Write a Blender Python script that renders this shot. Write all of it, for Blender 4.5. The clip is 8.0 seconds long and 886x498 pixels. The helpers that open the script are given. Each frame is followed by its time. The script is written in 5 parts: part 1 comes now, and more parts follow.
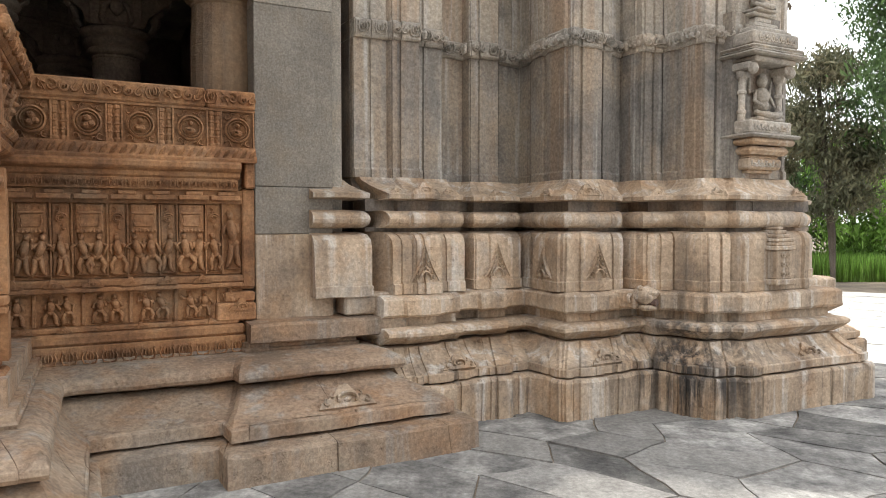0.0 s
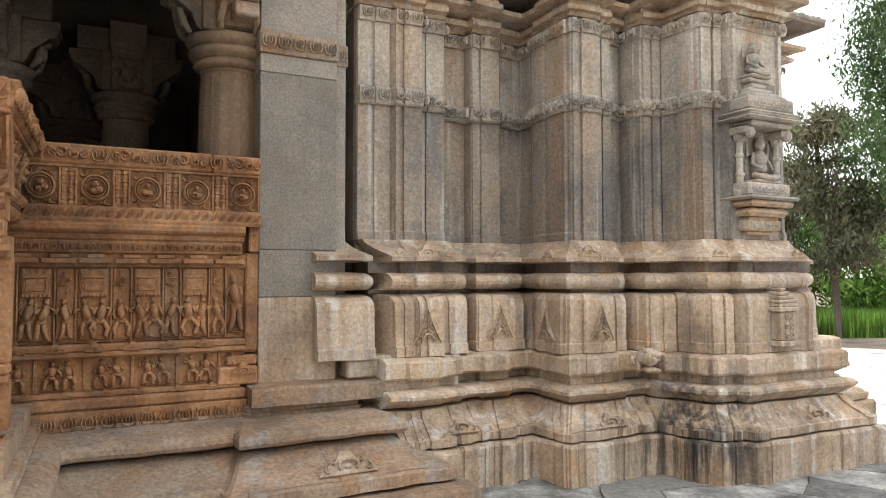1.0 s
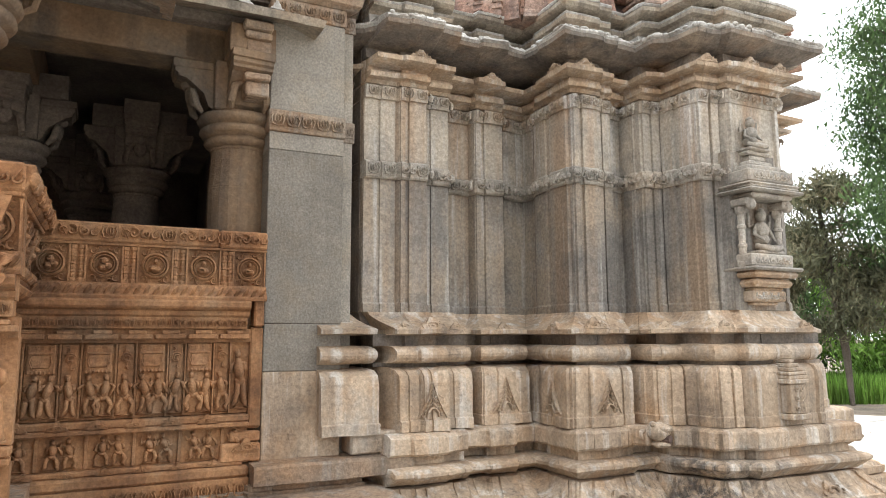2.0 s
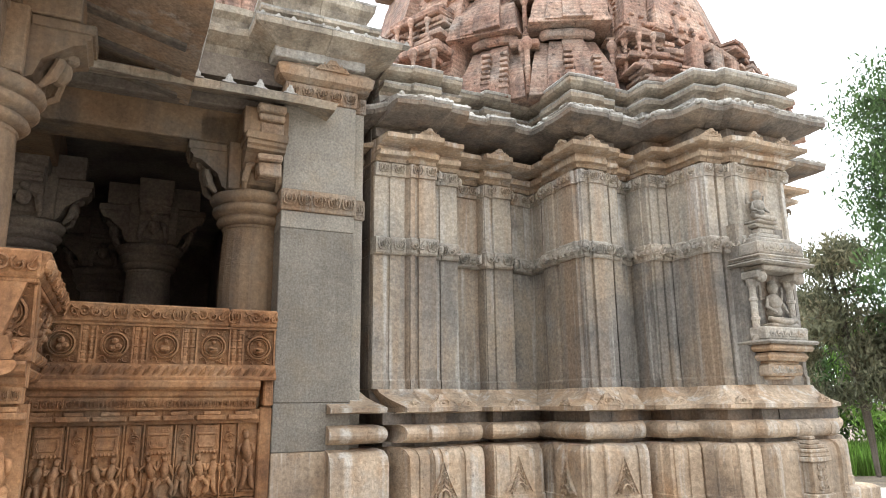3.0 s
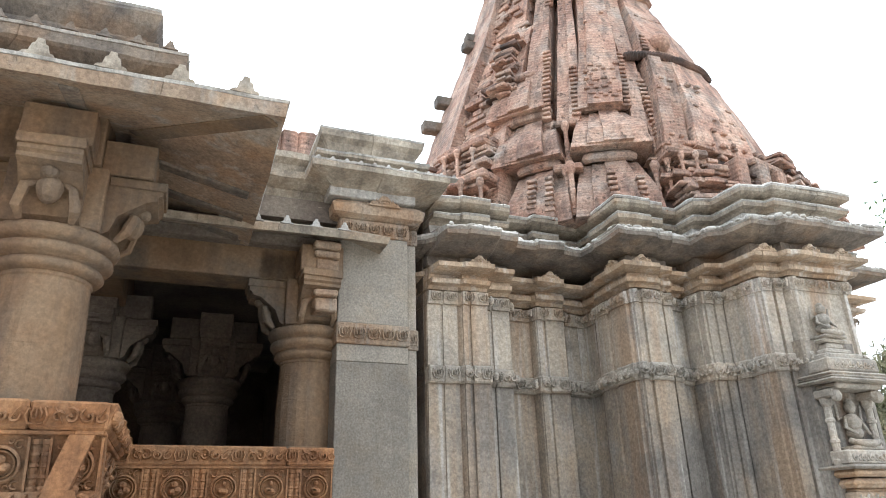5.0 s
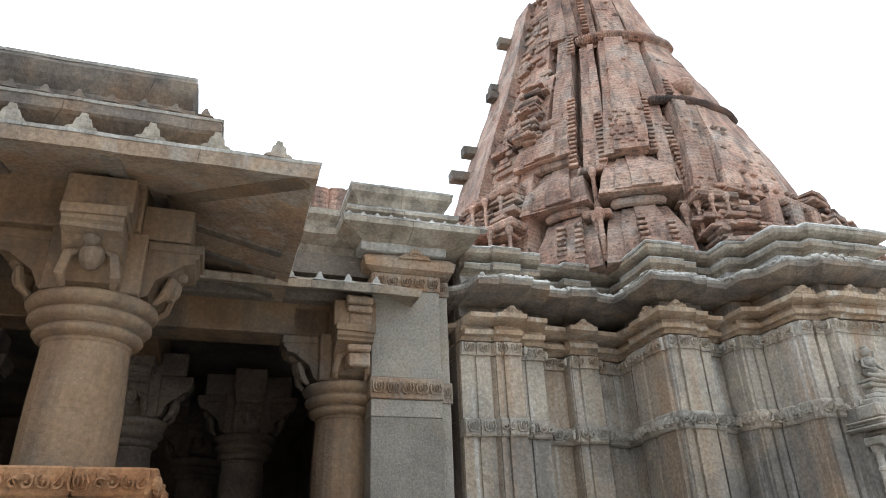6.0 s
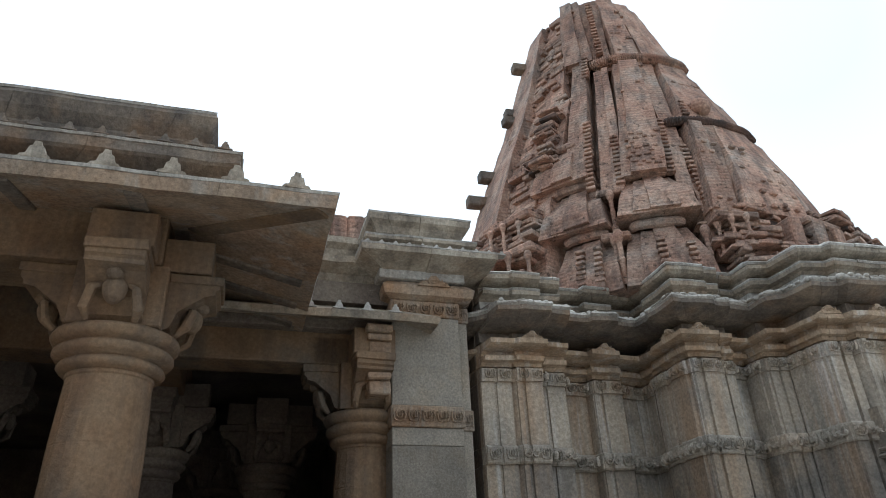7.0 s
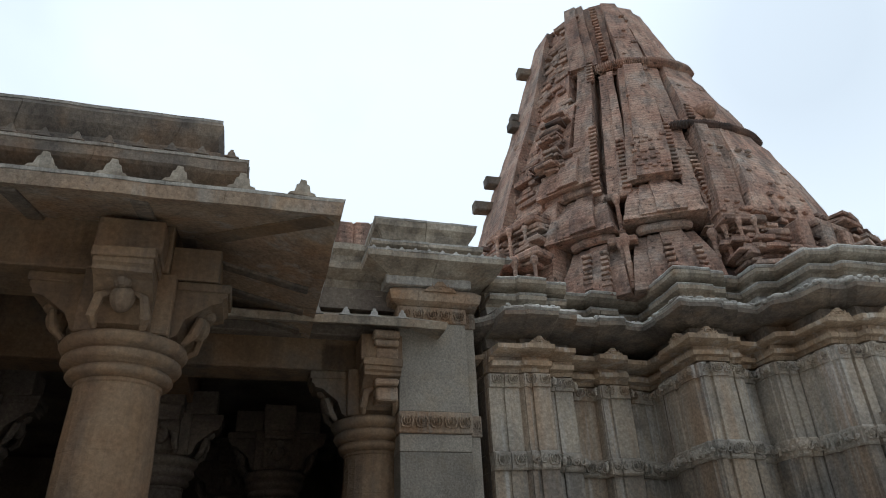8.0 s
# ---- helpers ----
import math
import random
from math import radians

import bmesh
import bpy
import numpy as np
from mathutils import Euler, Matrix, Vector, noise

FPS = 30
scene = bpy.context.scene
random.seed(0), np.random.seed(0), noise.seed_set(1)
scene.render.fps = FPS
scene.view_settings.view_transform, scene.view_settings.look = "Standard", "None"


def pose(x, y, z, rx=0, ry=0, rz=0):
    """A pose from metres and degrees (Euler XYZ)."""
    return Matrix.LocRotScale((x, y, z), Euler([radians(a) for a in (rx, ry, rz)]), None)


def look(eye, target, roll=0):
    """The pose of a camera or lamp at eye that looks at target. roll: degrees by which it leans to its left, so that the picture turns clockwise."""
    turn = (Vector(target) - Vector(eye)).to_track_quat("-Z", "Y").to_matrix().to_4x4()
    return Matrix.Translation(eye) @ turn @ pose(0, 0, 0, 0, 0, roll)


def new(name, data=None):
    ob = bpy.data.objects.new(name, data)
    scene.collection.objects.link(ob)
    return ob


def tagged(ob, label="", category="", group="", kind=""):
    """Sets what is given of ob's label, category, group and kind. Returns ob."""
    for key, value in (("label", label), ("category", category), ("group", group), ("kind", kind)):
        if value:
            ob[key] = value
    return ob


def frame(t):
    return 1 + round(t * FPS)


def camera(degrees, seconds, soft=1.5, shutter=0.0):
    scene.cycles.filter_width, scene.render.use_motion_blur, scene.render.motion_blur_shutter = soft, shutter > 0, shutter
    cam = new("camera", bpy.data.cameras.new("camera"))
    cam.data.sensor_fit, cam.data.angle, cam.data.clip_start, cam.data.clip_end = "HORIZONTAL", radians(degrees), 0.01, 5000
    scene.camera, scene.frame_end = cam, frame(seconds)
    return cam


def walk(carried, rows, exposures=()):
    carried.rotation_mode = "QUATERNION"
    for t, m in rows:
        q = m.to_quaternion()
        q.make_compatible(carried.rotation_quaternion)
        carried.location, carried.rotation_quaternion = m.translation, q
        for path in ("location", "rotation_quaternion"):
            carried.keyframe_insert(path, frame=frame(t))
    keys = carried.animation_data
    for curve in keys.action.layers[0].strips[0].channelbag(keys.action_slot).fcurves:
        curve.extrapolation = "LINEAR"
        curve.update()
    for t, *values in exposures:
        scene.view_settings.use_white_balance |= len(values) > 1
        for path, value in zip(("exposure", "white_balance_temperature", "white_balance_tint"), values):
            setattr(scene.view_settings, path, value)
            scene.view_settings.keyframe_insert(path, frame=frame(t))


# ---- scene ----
cam = camera(65.8, 8.0, soft=0.95)
METRES, EYE, TILT, LEAN, TURN = 0.54, 1.6, -2.2, 0.0, 0.0
ROWS = [
    (0.0, 0.0, 0.0, 0.0, -0.0, 0.0, -0.0),
    (0.5, 0.0055, -0.0132, 0.0611, 0.12, 2.04, 0.02),
    (1.0, 0.0095, -0.0394, 0.1336, 0.26, 4.46, 0.08),
    (1.5, 0.025, -0.0764, 0.2059, 0.48, 6.93, 0.14),
    (3.0, 0.027, -0.1567, 0.4495, 1.65, 15.11, 0.56),
    (3.5, 0.0282, -0.179, 0.5098, 2.38, 17.41, 0.72),
    (4.0, 0.0178, -0.2193, 0.5699, 3.41, 19.88, 0.91),
    (4.5, 0.0129, -0.2603, 0.6305, 4.7, 22.11, 1.06),
    (5.0, -0.0073, -0.3111, 0.7047, 6.28, 24.35, 1.25),
    (6.5, -0.0334, -0.4156, 0.8391, 10.25, 29.33, 1.79),
    (7.0, -0.0191, -0.4172, 0.8429, 11.04, 30.14, 1.83),
    (7.5, -0.0107, -0.4155, 0.8464, 11.47, 30.47, 1.86),
    (8.0, 0.0005, -0.4197, 0.8465, 11.82, 30.61, 1.95),
]
walk(cam, [(t, pose(0, 0, EYE, TILT, LEAN, TURN) @ pose(METRES * x, METRES * y, METRES * z, 90 + pitch, roll, yaw)) for t, x, y, z, yaw, pitch, roll in ROWS],
     exposures=[(0.0, -0.22, 6350, 9), (1.5, 0.0, 6280, 8), (3.0, 0.15, 6130, 7), (4.5, 0.2, 5900, 6), (5.2, 0.0, 5800, 5), (6.5, -0.72, 5650, 3), (7.0, -1.15, 5640, 3), (7.5, -1.42, 5680, 3), (8.0, -1.55, 5720, 3)])

# ---- light: bright overcast noon ----
world = bpy.data.worlds.new("sky")
scene.world = world
world.use_nodes = True
wn = world.node_tree
sky = wn.nodes.new("ShaderNodeTexSky")
sky.sky_type, sky.sun_disc = "NISHITA", False
sky.sun_elevation, sky.sun_rotation = radians(67.8), radians(-19.0)
sky.dust_density, sky.air_density = 4.0, 1.0
cloud_at = wn.nodes.new("ShaderNodeTexCoord")
cloud = wn.nodes.new("ShaderNodeTexNoise")
cloud.inputs["Scale"].default_value, cloud.inputs["Detail"].default_value = 1.6, 5.0
cover = wn.nodes.new("ShaderNodeMapRange")
cover.inputs["From Min"].default_value, cover.inputs["From Max"].default_value = 0.3, 0.5
cover.inputs["To Min"].default_value, cover.inputs["To Max"].default_value = 0.72, 1.0
blend = wn.nodes.new("ShaderNodeMix")
blend.data_type = "RGBA"
blend.inputs["B"].default_value = (14.0, 14.2, 14.6, 1)
wn.links.new(cloud_at.outputs["Generated"], cloud.inputs["Vector"])
wn.links.new(cloud.outputs["Fac"], cover.inputs["Value"])
toward = wn.nodes.new("ShaderNodeVectorMath")
toward.operation = "DOT_PRODUCT"
toward.inputs[1].default_value = (-0.22, 0.45, 0.86)
glow = wn.nodes.new("ShaderNodeMapRange")
glow.inputs["From Min"].default_value, glow.inputs["From Max"].default_value = -0.9, 0.95
glow.inputs["To Min"].default_value, glow.inputs["To Max"].default_value = 0.55, 1.75
wn.links.new(cloud_at.outputs["Generated"], toward.inputs[0])
wn.links.new(toward.outputs["Value"], glow.inputs["Value"])
lit = wn.nodes.new("ShaderNodeVectorMath")
lit.operation = "SCALE"
wn.links.new(blend.outputs["Result"], lit.inputs[0])
wn.links.new(glow.outputs["Result"], lit.inputs["Scale"])
gap = wn.nodes.new("ShaderNodeVectorMath")
gap.operation = "DISTANCE"
gap.inputs[1].default_value = (0.326, 0.712, 0.622)
wn.links.new(cloud_at.outputs["Generated"], gap.inputs[0])
thin = wn.nodes.new("ShaderNodeMapRange")
thin.inputs["From Min"].default_value, thin.inputs["From Max"].default_value = 0.24, 0.08
thin.inputs["To Min"].default_value, thin.inputs["To Max"].default_value = 0.0, 0.24
wn.links.new(gap.outputs["Value"], thin.inputs["Value"])
open_sky = wn.nodes.new("ShaderNodeMath")
open_sky.operation = "SUBTRACT"
wn.links.new(cover.outputs["Result"], open_sky.inputs[0])
wn.links.new(thin.outputs["Result"], open_sky.inputs[1])
wn.links.new(open_sky.outputs["Value"], blend.inputs["Factor"])
wn.links.new(sky.outputs["Color"], blend.inputs["A"])
wn.links.new(lit.outputs["Vector"], wn.nodes["Background"].inputs["Color"])
wn.nodes["Background"].inputs["Strength"].default_value = 0.125
sun = new("sun", bpy.data.lights.new("sun", "SUN"))
sun.data.energy, sun.data.angle, sun.data.color = 3.2, radians(1.5), (1.0, 0.95, 0.87)
sun.matrix_world = look((-1.1, 3.2, 8.3), (0, 0, 0))


# ---- materials ----
def ramp(nt, fac, stops):
    node = nt.nodes.new("ShaderNodeValToRGB")
    el = node.color_ramp.elements
    while len(el) < len(stops):
        el.new(0.5)
    for e, (at, col) in zip(el, stops):
        e.position, e.color = at, (*col, 1)
    nt.links.new(fac, node.inputs["Fac"])
    return node.outputs["Color"]


def noise_of(nt, vec, scale, detail=6, rough=0.6, stretch=(1, 1, 1)):
    m = nt.nodes.new("ShaderNodeMapping")
    m.inputs["Scale"].default_value = stretch
    nt.links.new(vec, m.inputs["Vector"])
    n = nt.nodes.new("ShaderNodeTexNoise")
    n.inputs["Scale"].default_value, n.inputs["Detail"].default_value, n.inputs["Roughness"].default_value = scale, detail, rough
    nt.links.new(m.outputs["Vector"], n.inputs["Vector"])
    return n.outputs["Fac"]


def mixed(nt, fac, a, b, how="MIX"):
    n = nt.nodes.new("ShaderNodeMix")
    n.data_type, n.blend_type = "RGBA", how
    for key, v in (("Factor", fac), ("A", a), ("B", b)):
        if isinstance(v, (int, float)):
            n.inputs[key].default_value = v
        elif isinstance(v, tuple):
            n.inputs[key].default_value = (*v, 1)
        else:
            nt.links.new(v, n.inputs[key])
    return n.outputs["Result"]


def span(nt, fac, lo, hi, to=(0.0, 1.0)):
    n = nt.nodes.new("ShaderNodeMapRange")
    n.inputs["From Min"].default_value, n.inputs["From Max"].default_value = lo, hi
    n.inputs["To Min"].default_value, n.inputs["To Max"].default_value = to
    nt.links.new(fac, n.inputs["Value"])
    return n.outputs["Result"]


def times(nt, a, b):
    n = nt.nodes.new("ShaderNodeMath")
    n.operation = "MULTIPLY"
    for k, v in enumerate((a, b)):
        if isinstance(v, (int, float)):
            n.inputs[k].default_value = v
        else:
            nt.links.new(v, n.inputs[k])
    return n.outputs["Value"]


def stone(name, tones, streak=None, streak_amount=0.5, rough=0.85, bump=0.9, grain=34.0, scale=1.6, vary=0.16, spots=None, pale=None, slant=None, coursing=0.0, stain=None, pits=0.0, speck=0.55, wide=1.0):
    """Weathered stone: patches of several tones, vertical water streaks, fine grain and pitted relief."""
    mat = bpy.data.materials.new(name)
    mat.use_nodes = True
    nt = mat.node_tree
    bs = nt.nodes["Principled BSDF"]
    geo = nt.nodes.new("ShaderNodeNewGeometry")
    pos = geo.outputs["Position"]
    patch = noise_of(nt, pos, scale, 7, 0.62)
    k = len(tones)
    col = ramp(nt, patch, [(0.32 + 0.36 * i / max(1, k - 1), c) for i, c in enumerate(tones)])
    if streak:
        st = noise_of(nt, pos, 1.0, 7, 0.62, (7.0 * wide, 7.0 * wide, 0.3 * wide))
        col = mixed(nt, times(nt, span(nt, st, 0.47, 0.62), streak_amount), col, streak)
    if pale:
        st = noise_of(nt, pos, 1.0, 5, 0.6, (13.0 * wide, 13.0 * wide, 0.7 * wide))
        col = mixed(nt, times(nt, span(nt, st, 0.54, 0.66), 0.7), col, pale)
    if slant:
        st = noise_of(nt, pos, 1.0, 5, 0.6, slant)
        col = mixed(nt, span(nt, st, 0.35, 0.65, (0.0, 0.4)), col, (0.17, 0.157, 0.14))
    if spots:
        sp = noise_of(nt, pos, 2.6, 6, 0.6)
        col = mixed(nt, span(nt, sp, 0.5, 0.72, (0.0, 0.7)), col, spots)
    if stain:
        far = nt.nodes.new("ShaderNodeVectorMath")
        far.operation = "DISTANCE"
        far.inputs[1].default_value = stain
        nt.links.new(pos, far.inputs[0])
        near = span(nt, far.outputs["Value"], 0.95, 0.25)
        drip = span(nt, noise_of(nt, pos, 1.0, 6, 0.7, (10.0, 10.0, 1.2)), 0.42, 0.58)
        col = mixed(nt, times(nt, times(nt, near, drip), 0.92), col, (0.035, 0.034, 0.034))
        drip2 = span(nt, noise_of(nt, pos, 1.0, 6, 0.7, (14.0, 14.0, 1.0)), 0.56, 0.66)
        low = nt.nodes.new("ShaderNodeSeparateXYZ")
        nt.links.new(pos, low.inputs[0])
        col = mixed(nt, times(nt, times(nt, span(nt, low.outputs["Z"], 0.75, 0.45), drip2), 0.5), col, (0.06, 0.058, 0.055))
    fine = noise_of(nt, pos, grain, 5, 0.75)
    hole = None
    if pits:
        hole = span(nt, noise_of(nt, pos, 13.0, 4, 0.6), 0.60, 0.67)
        col = mixed(nt, times(nt, hole, pits), col, (0.06, 0.045, 0.038))
    wave = None
    if coursing:
        wave = nt.nodes.new("ShaderNodeTexWave")
        wave.bands_direction = "Z"
        wave.inputs["Scale"].default_value, wave.inputs["Distortion"].default_value, wave.inputs["Detail"].default_value = 0.314 / coursing, 1.6, 4.0
        nt.links.new(pos, wave.inputs["Vector"])
        patchy = times(nt, span(nt, wave.outputs["Fac"], 0.3, 0.05), span(nt, noise_of(nt, pos, 5.0, 4, 0.6), 0.4, 0.6))
        col = mixed(nt, times(nt, patchy, 0.35), col, (0.13, 0.09, 0.07))
    info = nt.nodes.new("ShaderNodeObjectInfo")
    val = nt.nodes.new("ShaderNodeHueSaturation")
    nt.links.new(span(nt, info.outputs["Random"], 0, 1, (1 - vary, 1 + vary)), val.inputs["Value"])
    nt.links.new(mixed(nt, speck, col, ramp(nt, fine, [(0.3, (0.2, 0.2, 0.2)), (0.5, (0.5, 0.5, 0.5)), (0.7, (0.85, 0.85, 0.85))]), "OVERLAY"), val.inputs["Color"])
    nt.links.new(val.outputs["Color"], bs.inputs["Base Color"])
    bs.inputs["Roughness"].default_value = rough
    bs.inputs["Specular IOR Level"].default_value = 0.25
    mid = noise_of(nt, pos, 14.0, 8, 0.7)
    bp = nt.nodes.new("ShaderNodeBump")
    bp.inputs["Strength"].default_value, bp.inputs["Distance"].default_value = bump, 0.02
    height = mixed(nt, 0.45, mid, fine)
    if wave:
        height = mixed(nt, 0.2, height, wave.outputs["Fac"])
    if hole:
        height = mixed(nt, times(nt, hole, 0.6), height, (0.0, 0.0, 0.0))
    nt.links.new(height, bp.inputs["Height"])
    nt.links.new(bp.outputs["Normal"], bs.inputs["Normal"])
    return mat


TAN = stone("buff_sandstone", [(0.233, 0.18, 0.136), (0.403, 0.3, 0.207), (0.509, 0.39, 0.277), (0.424, 0.365, 0.301)], (0.15, 0.123, 0.10), 0.45, pale=(0.60, 0.56, 0.50), spots=(0.42, 0.255, 0.135), stain=(2.05, 5.6, 0.42), vary=0.12, pits=0.2, wide=0.6, speck=0.5)
WALL_LOW = stone("grey_stained_sandstone", [(0.146, 0.133, 0.119), (0.234, 0.208, 0.177), (0.312, 0.255, 0.193), (0.281, 0.26, 0.234)], (0.285, 0.185, 0.11), 0.5, pale=(0.44, 0.415, 0.375), scale=0.9, spots=(0.115, 0.108, 0.10), vary=0.10, wide=0.5, speck=0.6, bump=0.7)
WALL_UP = stone("pale_streaked_sandstone", [(0.26, 0.243, 0.217), (0.38, 0.34, 0.285), (0.47, 0.4, 0.315), (0.4, 0.378, 0.345)], (0.34, 0.20, 0.105), 0.55, pale=(0.60, 0.575, 0.54), scale=1.0, spots=(0.22, 0.20, 0.175), vary=0.10, wide=0.5, speck=0.6, bump=0.7)
# dark stone for blackened parts, and for recesses with their shade in the colour
DARK = stone("blackened_shaded_sandstone", [(0.11, 0.097, 0.085), (0.20, 0.168, 0.138), (0.30, 0.24, 0.18)], (0.075, 0.067, 0.062), 0.5, scale=2.0, spots=(0.27, 0.17, 0.10), vary=0.12)
BAND = stone("grey_carved_stone", [(0.262, 0.241, 0.208), (0.40, 0.36, 0.305), (0.47, 0.388, 0.30)], spots=(0.19, 0.165, 0.14), scale=3.0)
ORANGE = stone("orange_sandstone", [(0.16, 0.08, 0.041), (0.306, 0.151, 0.07), (0.417, 0.224, 0.108), (0.327, 0.192, 0.108)], (0.13, 0.08, 0.052), 0.45, vary=0.16, spots=(0.25, 0.18, 0.118))
PINK = stone("buff_pink_sandstone", [(0.2, 0.143, 0.1), (0.324, 0.222, 0.148), (0.372, 0.284, 0.203), (0.31, 0.264, 0.216)], (0.12, 0.10, 0.083), 0.4, spots=(0.34, 0.19, 0.095), pale=(0.34, 0.31, 0.27), scale=0.9, vary=0.16, wide=0.45, speck=0.6, pits=0.2)
GREY = stone("grey_speckled_stone", [(0.202, 0.179, 0.15), (0.274, 0.244, 0.202), (0.336, 0.292, 0.235)], grain=60.0, bump=0.7, scale=1.1, slant=(2.5, 2.5, 6.0), vary=0.24, speck=0.6, spots=(0.255, 0.205, 0.148), wide=0.5, streak=(0.20, 0.165, 0.125), streak_amount=0.3)
COLM = stone("brown_column_stone", [(0.132, 0.087, 0.054), (0.213, 0.137, 0.079), (0.247, 0.17, 0.106), (0.167, 0.137, 0.105)], (0.085, 0.07, 0.06), 0.5, spots=(0.25, 0.145, 0.08), scale=1.2, vary=0.12, wide=0.6, speck=0.4)
# pale crust of the lips; part of their sunlit brightness is in this colour
CAP = stone("pale_sunlit_weathered_stone", [(0.33, 0.315, 0.285), (0.48, 0.455, 0.415), (0.58, 0.555, 0.51)], (0.17, 0.155, 0.14), 0.5, scale=3.0, spots=(0.30, 0.25, 0.2), vary=0.15)
CORN = stone("brown_grey_cornice_stone", [(0.25, 0.212, 0.168), (0.38, 0.325, 0.255), (0.49, 0.435, 0.355)], (0.12, 0.105, 0.09), 0.5, scale=2.2, spots=(0.36, 0.25, 0.16), vary=0.12)
BRICK = stone("weathered_red_brick", [(0.264, 0.158, 0.119), (0.405, 0.242, 0.176), (0.475, 0.326, 0.246), (0.422, 0.352, 0.299)], (0.12, 0.094, 0.083), 0.65, spots=(0.27, 0.215, 0.18), scale=2.2, vary=0.2, bump=0.9, coursing=0.055, pits=0.7, speck=0.75)
# sooty brick of the rubble; also the colour for the spout's shaded mouth
SOOT_SHADE = stone("sooty_shaded_brick", [(0.06, 0.05, 0.045), (0.13, 0.085, 0.068), (0.19, 0.12, 0.09)], spots=(0.05, 0.046, 0.043), scale=3.0, vary=0.2, bump=0.8)
PAVE = stone("worn_grey_paving", [(0.092, 0.09, 0.085), (0.196, 0.187, 0.175), (0.31, 0.296, 0.273), (0.483, 0.46, 0.42)], vary=0.45, spots=(0.07, 0.068, 0.066), bump=0.8, grain=24.0, scale=3.2, slant=(12.0, 2.5, 2.0))
EARTH = stone("dusty_earth", [(0.13, 0.11, 0.09), (0.22, 0.175, 0.13), (0.29, 0.23, 0.17)], vary=0.0)
# interior stone, lowered in tone to carry the hall's shade
INNER = stone("shade_toned_hall_stone", [(0.107, 0.088, 0.074), (0.177, 0.142, 0.116), (0.247, 0.204, 0.159)], vary=0.15)


# ---- mesh helpers ----
def part(name, bm, material, parent=None, label="", smooth=False):
    me = bpy.data.meshes.new(name)
    bm.normal_update()
    bm.to_mesh(me)
    bm.free()
    me.materials.append(material)
    if smooth:
        me.polygons.foreach_set("use_smooth", [True] * len(me.polygons))
    ob = new(name, me)
    ob.parent = parent
    if label:
        ob["label"] = label
    return ob


def thing(name, label, category, m=None, kind="", group=""):
    ob = new(name)
    ob.empty_display_size = 0.2
    ob.matrix_basis = m or Matrix()
    return tagged(ob, label, category, group, kind)


def shared(name, me, m, parent, label=""):
    ob = new(name, me)
    ob.parent = parent
    ob.matrix_basis = m
    if label:
        ob["label"] = label
    return ob


def mesh_of(name, bm, material, smooth=False):
    me = bpy.data.meshes.new(name)
    bm.normal_update()
    bm.to_mesh(me)
    bm.free()
    me.materials.append(material)
    if smooth:
        me.polygons.foreach_set("use_smooth", [True] * len(me.polygons))
    return me


def worn(bm, amount=0.006, scale=5.0):
    for v in bm.verts:
        p = v.co * scale
        v.co += Vector((noise.noise(p), noise.noise(p + Vector((7, 0, 0))), noise.noise(p + Vector((0, 9, 0))))) * amount


def box(bm, x0, x1, y0, y1, z0, z1, bevel=0.008):
    r = bmesh.ops.create_cube(bm, size=1)
    vs = r["verts"]
    for v in vs:
        v.co = Vector(((x0 + x1) / 2 + v.co.x * (x1 - x0), (y0 + y1) / 2 + v.co.y * (y1 - y0), (z0 + z1) / 2 + v.co.z * (z1 - z0)))
    if bevel:
        es = list({e for v in vs for e in v.link_edges})
        bmesh.ops.bevel(bm, geom=es, offset=bevel, segments=1, affect="EDGES")
    return bm


def boxed(x0, x1, y0, y1, z0, z1, bevel=0.008):
    return box(bmesh.new(), x0, x1, y0, y1, z0, z1, bevel)


def lathe(bm, prof, n=20, at=(0, 0), wobble=None, square=0.0):
    """Turns (radius, z) pairs about the z axis. wobble(angle) scales the radius; square bends the circle towards a square."""
    rings = []
    for r, z in prof:
        ring = []
        for i in range(n):
            a = 2 * math.pi * (i + 0.5) / n
            k = wobble(a) if wobble else 1.0
            if square:
                k *= 1 + square * (1 / max(abs(math.cos(a)), abs(math.sin(a))) - 1)
            ring.append(bm.verts.new((at[0] + r * k * math.cos(a), at[1] + r * k * math.sin(a), z)))
        rings.append(ring)
    for a, b in zip(rings, rings[1:]):
        for i in range(n):
            bm.faces.new((a[i], a[(i + 1) % n], b[(i + 1) % n], b[i]))
    bm.faces.new(rings[-1])
    bm.faces.new(list(reversed(rings[0])))
    return bm


def tube(bm, pts, r, n=5, taper=True):
    """A thin rod along pts."""
    rings = []
    for i, p in enumerate(pts):
        p = Vector(p)
        d = (Vector(pts[min(i + 1, len(pts) - 1)]) - Vector(pts[max(i - 1, 0)])).normalized()
        a = d.cross(Vector((0, 1, 0.01)))
        a = a.normalized() if a.length > 1e-4 else Vector((1, 0, 0))
        b = d.cross(a)
        k = r * ((0.55 if i in (0, len(pts) - 1) else 1.0) if taper else 1.0)
        rings.append([bm.verts.new(p + (a * math.cos(2 * math.pi * j / n) + b * math.sin(2 * math.pi * j / n)) * k) for j in range(n)])
    for a, b in zip(rings, rings[1:]):
        for j in range(n):
            bm.faces.new((a[j], a[(j + 1) % n], b[(j + 1) % n], b[j]))
    bm.faces.new(rings[-1])
    bm.faces.new(list(reversed(rings[0])))
    return bm


def blob(bm, c, r, seg=8):
    made = bmesh.ops.create_uvsphere(bm, u_segments=seg, v_segments=max(5, seg - 2), radius=1)
    for v in made["verts"]:
        v.co = Vector((c[0] + v.co.x * r[0], c[1] + v.co.y * r[1], c[2] + v.co.z * r[2]))
    return bm


